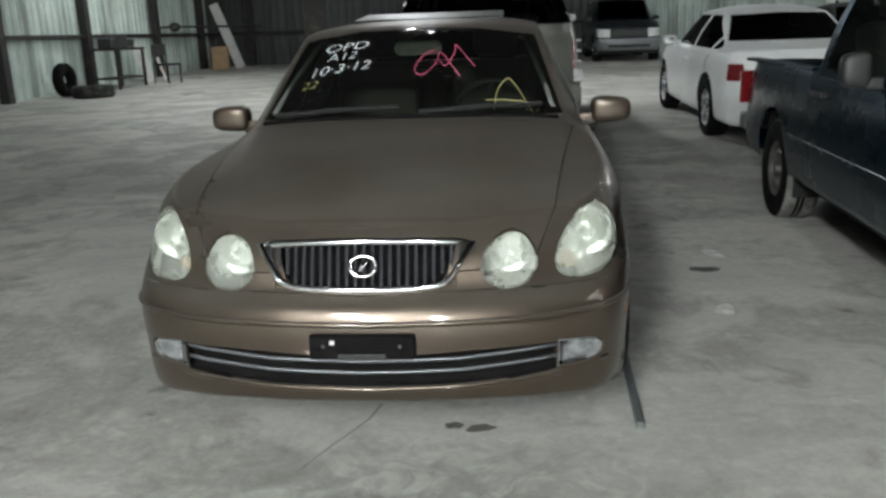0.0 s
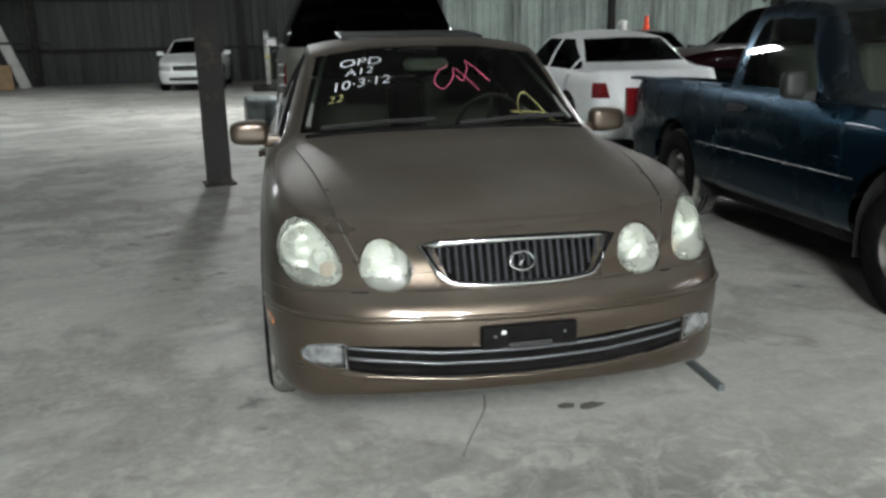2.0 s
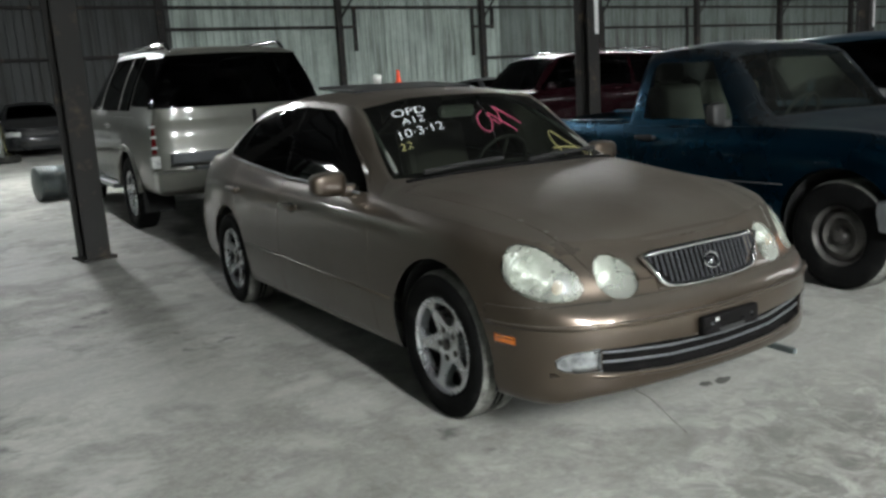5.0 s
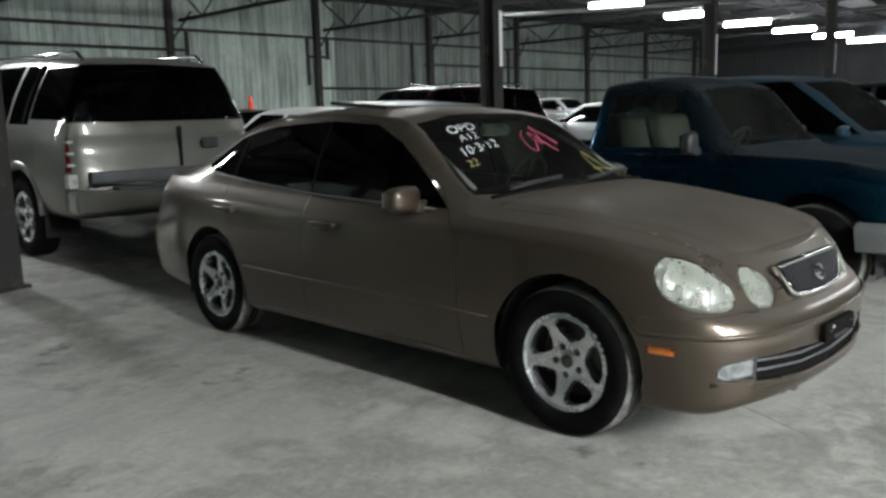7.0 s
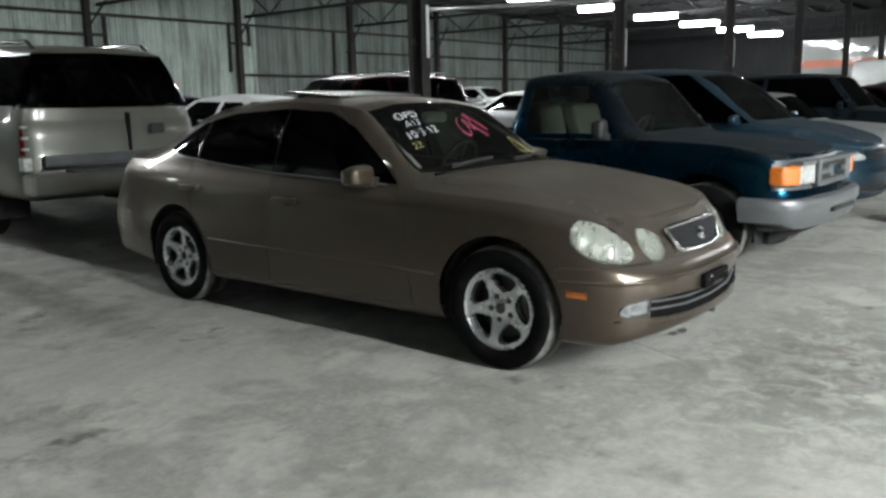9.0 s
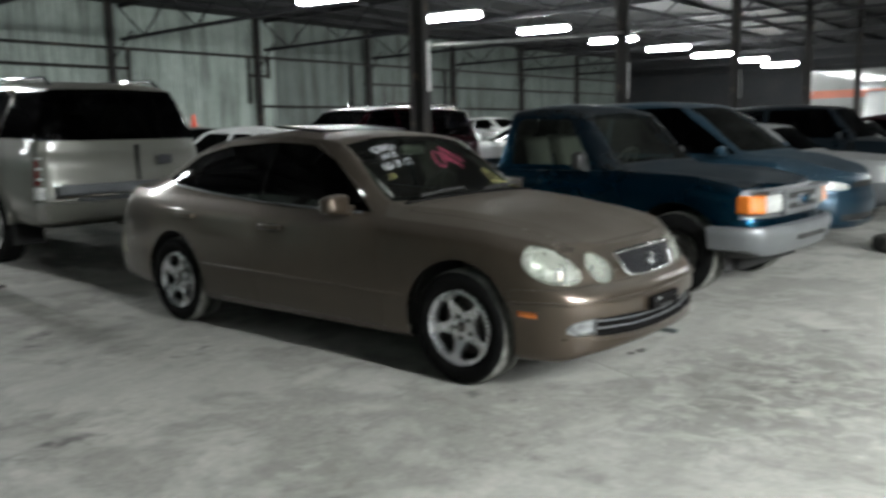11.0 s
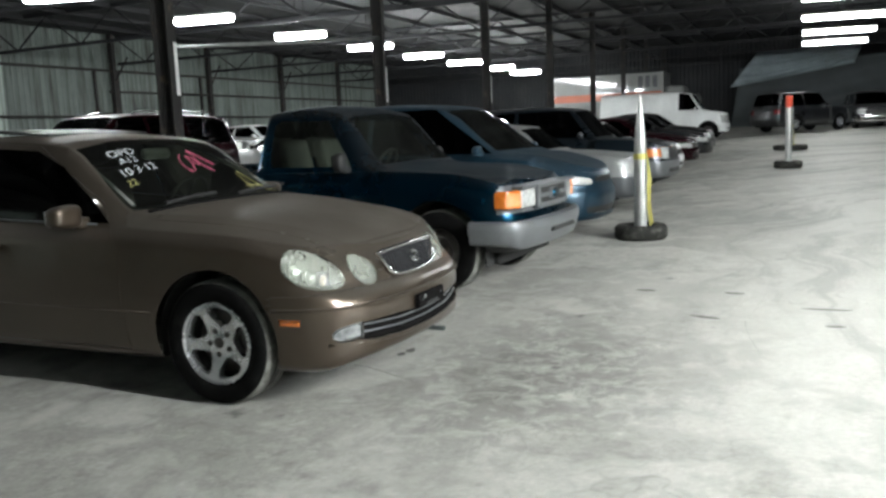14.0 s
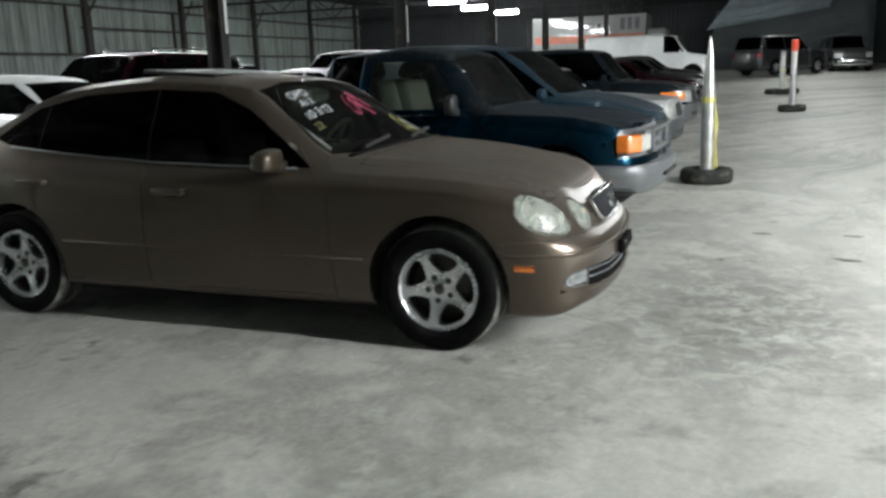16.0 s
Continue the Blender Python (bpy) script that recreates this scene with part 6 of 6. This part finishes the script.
def bollard(x, y, h, r, tyre_r, tip, band, label):
    root = thing("bollard", at(x, y), label, "bollard", "bollards standing in tyres")
    bm = bmesh.new()
    prof = [(r, 0.0), (r, h * 0.62), (r * (0.55 if tip else 1.0), h * 0.86), (0.006 if tip else r, h)] + ([] if tip else [(0.001, h)])
    lathe(bm, prof, 20, "z")
    part("pole", bm, GALV, root, smooth=True)
    bm = bmesh.new()
    ri, w = tyre_r * 0.3, 0.17
    lathe(bm, [(ri, 0.0), (tyre_r * 0.92, 0.0), (tyre_r, w * 0.2), (tyre_r, w * 0.8), (tyre_r * 0.9, w), (tyre_r * 0.6, w), (tyre_r * 0.55, w * 0.6), (ri, w * 0.6)], 32, "z")
    part("tyre_base", bm, DUSTY_RUBBER, root, "old tyre filled with concrete", smooth=True)
    if band:
        bm = bmesh.new()
        lathe(bm, [(r * 1.02, h * 0.84), (r * 1.06, h * 0.85), (r * 1.06, h * 0.99), (r * 0.9, h * 1.0)], 20, "z")
        part("band", bm, ORANGE, root, "orange-red band", smooth=True)
    else:
        bm = bmesh.new()
        pts = [(r * 1.15, -0.02, h * 0.56), (r * 1.5, -0.06, h * 0.42), (r * 1.3, -0.05, h * 0.25), (r * 2.1, -0.08, 0.12)]
        for a, b in zip(pts, pts[1:]):
            a, b = Vector(a), Vector(b)
            q = [bm.verts.new(p) for p in (a, a + Vector((0.0, -0.05, 0)), b + Vector((0, -0.05, 0)), b)]
            bm.faces.new(q)
        r2 = bmesh.ops.extrude_face_region(bm, geom=bm.faces[:])
        for v in r2["geom"]:
            if isinstance(v, bmesh.types.BMVert):
                v.co.x += 0.004
        lathe(bm, [(r * 1.02, h * 0.55), (r * 1.1, h * 0.56), (r * 1.1, h * 0.585), (r * 1.02, h * 0.59)], 16, "z")
        part("ribbon", bm, YELLOW, root, "yellow caution ribbon")
    return root


GALV = mat("galvanised_pole", (0.42, 0.43, 0.42), rough=0.35, metal=0.7, noise_scale=5, noise_amt=0.25)
ORANGE = mat("orange_red_plastic", (0.62, 0.07, 0.03), rough=0.5, noise_scale=8, noise_amt=0.2)
YELLOW = mat("yellow_ribbon", (0.50, 0.46, 0.13), rough=0.5, noise_scale=9, noise_amt=0.15)
TARP = mat("grey_tarp", (0.20, 0.24, 0.26), rough=0.7, noise_scale=0.8, noise_amt=0.3, bump=0.3)
DARKTARP = mat("dark_tarp", (0.05, 0.06, 0.064), rough=0.7, noise_scale=0.8, noise_amt=0.3, bump=0.3)
BOARD = mat("pale_board", (0.55, 0.55, 0.53), rough=0.7, noise_scale=2, noise_amt=0.25)
CARD = mat("cardboard", (0.28, 0.19, 0.11), rough=0.9, noise_scale=5, noise_amt=0.25)
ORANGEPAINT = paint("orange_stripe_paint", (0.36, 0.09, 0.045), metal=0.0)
DRUM = mat("drum_grey", (0.12, 0.14, 0.14), rough=0.5, metal=0.4, noise_scale=4, noise_amt=0.4, dirt=(0.25, 0.25, 0.23), dirt_scale=5)


def sheet(name, pts, material, label, thick=0.02, folds=0.05):
    """A hanging cloth with folds: a quad of four corners, divided."""
    n, k = 22, 12
    a, b, c, d = (Vector(p) for p in pts)
    bm = bmesh.new()
    rows = []
    for j in range(k + 1):
        row = []
        for i in range(n + 1):
            u, v = i / n, j / k
            p = a.lerp(b, u).lerp(d.lerp(c, u), v)
            p.x += folds * math.sin(u * 19 + 2 * math.sin(v * 5)) + folds * 0.8 * math.sin(v * 9 + u * 4)
            row.append(bm.verts.new(p))
        rows.append(row)
    for p, q in zip(rows, rows[1:]):
        for i in range(n):
            bm.faces.new((p[i], p[i + 1], q[i + 1], q[i]))
    ob = part(name, bm, material, None, smooth=True)
    so = ob.modifiers.new("thick", "SOLIDIFY")
    so.thickness = thick
    return tagged(ob, label, "tarpaulin")


def loose_things():
    bollard(5.72, -0.08, 1.72, 0.075, 0.31, True, False, "pointed galvanised bollard with yellow ribbon in a tyre")
    bollard(17.8, -1.5, 1.75, 0.075, 0.33, False, True, "galvanised bollard with an orange top in a tyre")
    bollard(24.5, -1.45, 1.35, 0.085, 0.52, False, False, "galvanised bollard standing in a large tyre")
    bollard(-1.15, 19.6, 1.5, 0.07, 0.42, False, False, "dark bollard standing in a large tyre")
    # drum lying behind the post
    root = thing("steel_drum", at(-1.0, 10.9, 10), "grey dented steel drum lying on the floor", "drum")
    bm = bmesh.new()
    lathe(bm, [(0.001, -0.38), (0.23, -0.38), (0.245, -0.37), (0.235, -0.13), (0.245, -0.12), (0.235, -0.11), (0.235, 0.11), (0.245, 0.12), (0.235, 0.13), (0.245, 0.37), (0.23, 0.38), (0.001, 0.36)], 28)
    for v in bm.verts:
        v.co.z += 0.245
    part("barrel", bm, DRUM, root, smooth=True)
    flat_tyre("tyre", at(-8.2, 14.3), 0.42, 0.24, "old tyre lying flat by the wall")
    root = thing("tyre_stack", at(-8.95, 14.6), "old tyre standing against the wall", "tyre")
    bm = bmesh.new()
    lathe(bm, [(0.2, -0.1), (0.32, -0.1), (0.35, -0.06), (0.35, 0.06), (0.32, 0.1), (0.2, 0.1), (0.2, -0.1)], 30)
    for v in bm.verts:
        v.co.z += 0.35
    part("tyre", bm, RUBBER, root, smooth=True)
    # chair frame and boards by the wall
    root = thing("metal_chair", at(-8.1, 17.9, 70), "old dark metal chair by the corrugated wall", "chair")
    for x in (-0.22, 0.22):
        for y, h in ((-0.22, 0.45), (0.22, 0.95)):
            bm = bmesh.new()
            tube(bm, [(x, y, 0), (x, y, h)], 0.02, 6)
            part("leg", bm, POST, root)
    part("seat", boxed(-0.24, 0.24, -0.24, 0.24, 0.43, 0.48, 0.02), PLASTIC, root)
    part("backrest", boxed(-0.24, 0.24, 0.2, 0.25, 0.68, 0.95, 0.02), PLASTIC, root)
    root = thing("board", at(-8.85, 18.5, 0), "pale board leaning on the wall post", "board")
    part("panel", boxed(-0.02, 0.02, -0.3, 0.3, 0, 0.95, 0.005, m=Matrix.Rotation(radians(-14), 4, "Y")), BOARD, root)
    root = thing("leaning_sign", at(-8.6, 18.95, 20), "cream board with a red patch leaning by the wall", "board")
    tilt = Matrix.Rotation(radians(-16), 4, "Y")
    sign = part("board", boxed(-0.02, 0.02, -0.2, 0.2, 0, 0.62, 0.005, m=tilt), BOARD, root)
    part("patch", boxed(0.02, 0.026, -0.02, 0.16, 0.16, 0.42, 0.002, m=tilt), ORANGE, root, "red patch")
    root = thing("pale_strip", at(-8.0, 19.4, 65), "bright metal strip lying on the floor", "strip")
    part("strip", boxed(-0.05, 0.05, -0.3, 0.3, 0, 0.03, 0.005), GALV, root)
    # bench with tools by the wall
    root = thing("work_bench", at(-8.75, 16.7, 0), "dark steel work bench with clutter by the wall", "bench")
    part("top", boxed(-0.35, 0.35, -0.75, 0.75, 0.86, 0.92, 0.01), POST, root)
    part("shelf", boxed(-0.32, 0.32, -0.7, 0.7, 0.22, 0.26, 0.01), POST, root)
    for x in (-0.3, 0.3):
        for y in (-0.68, 0.68):
            part("leg", boxed(x - 0.03, x + 0.03, y - 0.03, y + 0.03, 0, 0.86), POST, root)
    for y, a, h in ((-0.45, 0.16, 0.2), (0.1, 0.2, 0.28), (0.5, 0.12, 0.16)):
        crate = thing("tool_case", at(-8.75, 16.7 + y, 12 * a * 50), "dark tool case standing on the bench", "case", "cases on the bench")
        part("case_body", boxed(-0.15, 0.15, -a, a, 0.92, 0.92 + h, 0.02), PLASTIC, crate)
        part("case_lid", boxed(-0.155, 0.155, -a - 0.005, a + 0.005, 0.92 + h, 0.95 + h, 0.01), TRIM, crate)
    root = thing("plank", at(-8.2, 23.9, 0), "long pale plank leaning on the wall", "plank")
    part("board", boxed(-0.15, 0.15, -0.02, 0.02, 0, 2.1, 0.004, m=Matrix.Rotation(radians(-20), 4, "Y")), BOARD, root)
    root = thing("carton", at(-8.6, 23.2, 15), "brown cardboard box on the floor", "box")
    part("carton_body", boxed(-0.25, 0.25, -0.25, 0.25, 0, 0.7, 0.01), CARD, root)
    # bar with round end on the left wall
    root = thing("wall_bar", Matrix.Translation((-8.9, 20.6, 1.75)), "dark bar with a round end fixed to the wall post", "bar")
    bm = bmesh.new()
    tube(bm, [(-0.48, 0, 0), (0.0, 0.0, 0.0), (1.5, 3.2, 0)], 0.03, 8)
    part("rod", bm, POST, root)
    bm = bmesh.new()
    bmesh.ops.create_uvsphere(bm, u_segments=14, v_segments=10, radius=0.16, matrix=Matrix.Diagonal((1, 1, 0.8, 1)))
    part("knob", bm, POST, root, smooth=True)
    # bar lying under the nose of the tan sedan
    root = thing("metal_bar", Matrix.Translation((0.905, 0.40, 0.02)) @ Matrix.Rotation(radians(-2.3), 4, "Z"), "thin grey metal strip lying on the floor", "strip")
    part("strip", boxed(-0.014, 0.014, 0, 0.62, -0.02, 0.010, 0.004), DRUM, root)
    # pale pipe slung from post to post
    root = thing("pipe", Matrix.Translation((4.85, 5.95, 2.66)), "pale galvanised pipe slung between the roof posts", "pipe")
    bm = bmesh.new()
    tube(bm, [(0, 0, 0), (2.4, 0, 0.24), (5.85, 0.02, 0.62)], 0.03, 8)
    part("tube", bm, GALV, root, smooth=True)
    # marks on roofs in the back row
    root = thing("orange_cone", Matrix.Translation((7.75, 16.4, 1.385 + ground(7.6, 14.0))), "orange cone on a black car roof", "cone")
    bm = bmesh.new()
    lathe(bm, [(0.10, 0.0), (0.10, 0.02), (0.07, 0.025), (0.035, 0.32), (0.001, 0.33)], 16, "z")
    part("cone", bm, ORANGE, root, smooth=True)
    root = thing("paper_cup", Matrix.Translation((7.2, 16.5, 1.385 + ground(7.6, 14.0))), "white jug on a black car roof", "cup")
    bm = bmesh.new()
    lathe(bm, [(0.001, 0), (0.09, 0), (0.12, 0.2), (0.05, 0.24), (0.001, 0.24)], 14, "z")
    part("jug", bm, BOARD, root, smooth=True)
    # hanging tarpaulin at the far end
    sheet("tarpaulin", [(45, 2.0, 3.2), (45.2, 0.6, 5.0), (45.2, -4.6, 5.2), (45, -4.2, 4.1)], TARP, "grey-blue torn tarpaulin hanging from the roof", folds=0.12)
    sheet("tarpaulin", [(45.5, 2.0, 0.9), (45.5, 1.5, 4.2), (45.5, -6.5, 4.6), (45.5, -6.5, 0.95)], DARKTARP, "dark tarpaulin hanging behind the parked cars", folds=0.1)


def box_truck():
    """Rental box truck behind the row, with an orange stripe."""
    root = thing("box_truck", at(36.5, 2.9), "white box truck with an orange stripe and dark marks", "truck")
    part("box", boxed(-0.2, 2.1, 1.4, 6.9, 0.95, 3.1, 0.03), TRUCKSHADED, root)
    part("stripe", boxed(-0.206, -0.2, 1.5, 6.8, 1.85, 2.2), ORANGEPAINT, root, "orange stripe")
    for k in range(6):
        part("mark", boxed(-0.212, -0.2, 3.2 + 0.30 * k, 3.42 + 0.30 * k, 2.5, 2.72), BLACK, root, "dark bar in place of lettering")
    for k in range(3):
        part("mark", boxed(-0.212, -0.2, 1.7 + 0.34 * k, 1.92 + 0.34 * k, 2.4, 2.95), TRIM, root)
    part("cab", boxed(-0.05, 1.95, -0.1, 1.35, 0.5, 2.0, 0.15), TRUCKSHADED, root)
    part("cab_roof", boxed(0.0, 1.9, 0.5, 1.38, 1.9, 2.4, 0.12), TRUCKSHADED, root)
    part("chassis", boxed(0.2, 1.7, 0.2, 6.6, 0.5, 0.9, 0.02), SHADOW, root)
    for y in (0.6, 5.4):
        for s, x in ((-1, 0.0), (1, 1.9)):
            bm = bmesh.new()
            lathe(bm, [(0.001, -0.1), (0.2, -0.1), (0.24, -0.12), (0.38, -0.12), (0.4, -0.08), (0.4, 0.08), (0.38, 0.12), (0.24, 0.12), (0.2, 0.1), (0.001, 0.1)], 24)
            for v in bm.verts:
                v.co += Vector((x, y, 0.4))
            part("wheel", bm, RUBBER, root, smooth=True)


def stain(name, x, y, rx, ry, material, label, seed, deg=0.0):
    """A flat uneven spill on the floor."""
    rnd = random.Random(seed)
    bm = bmesh.new()
    ks = [0.75 + 0.5 * rnd.random() for _ in range(26)]
    ks = [(ks[i - 1] + ks[i] * 2 + ks[(i + 1) % 26]) / 4 for i in range(26)]
    vs = [bm.verts.new((rx * k * math.cos(i * math.tau / 26), ry * k * math.sin(i * math.tau / 26), 0.006)) for i, k in enumerate(ks)]
    bm.faces.new(vs)
    root = thing(name, at(x, y, deg), label, "stain")
    part("spill", bm, material, root)


def spills():
    oil = mat("oil_spill", (0.07, 0.068, 0.06), rough=0.5, noise_scale=9, noise_amt=0.4)
    chalk = mat("chalky_smear", (0.55, 0.55, 0.52), rough=0.9, noise_scale=12, noise_amt=0.4)
    stain("oil_spot", 0.25, 0.41, 0.035, 0.025, oil, "small dark oil spot on the floor", 1)
    stain("oil_spot", 0.345, 0.39, 0.05, 0.03, oil, "dark oil spot on the concrete below the bumper", 2, 10)
    stain("oil_spot", 1.55, 2.35, 0.09, 0.05, oil, "dark dripped mark on the concrete between the cars", 5)
    stain("chalk_smear", 1.68, 2.69, 0.05, 0.12, chalk, "pale chalky smear on the floor", 3, 12)
    stain("chalk_smear", 1.50, 1.66, 0.05, 0.08, chalk, "pale chalky smear on the concrete", 4, -20)
    grey = mat("worn_concrete", (0.17, 0.168, 0.15), rough=0.85, noise_scale=10, noise_amt=0.4)
    stain("floor_spot", 1.68, -1.25, 0.1, 0.035, grey, "grey worn spot on the dusty floor", 20, 70)
    stain("floor_spot", 2.55, -0.69, 0.09, 0.04, grey, "grey worn spot on the dusty floor", 21, 77)
    stain("floor_spot", 2.56, -1.37, 0.07, 0.04, grey, "grey worn spot on the dusty floor", 22, 84)
    stain("floor_spot", 2.1, -2.04, 0.16, 0.03, grey, "grey worn spot on the dusty floor", 23, 91)
    stain("floor_spot", 1.59, -2.06, 0.06, 0.03, grey, "grey worn spot on the dusty floor", 24, 98)
    # cracks in the slab
    for pts in ([(-0.23, 0.10), (-0.20, 0.17), (-0.16, 0.26), (-0.12, 0.34), (-0.065, 0.46), (-0.04, 0.58)], [(3.92, -1.68), (3.32, -1.62), (2.35, -1.59), (1.58, -1.51), (1.14, -1.57), (0.77, -1.65), (0.42, -1.65)]):
        root = thing("floor_crack", Matrix.Translation((0, 0, 0)), "fine dark crack in the concrete floor", "crack")
        bm = bmesh.new()
        lo = [bm.verts.new((x - 0.004, y, 0.006)) for x, y in pts]
        hi = [bm.verts.new((x + 0.004, y, 0.006)) for x, y in pts]
        for i in range(len(pts) - 1):
            bm.faces.new((lo[i], hi[i], hi[i + 1], lo[i + 1]))
        part("gap", bm, grey, root)


setting()
spills()
all_vehicles()
box_truck()
loose_things()
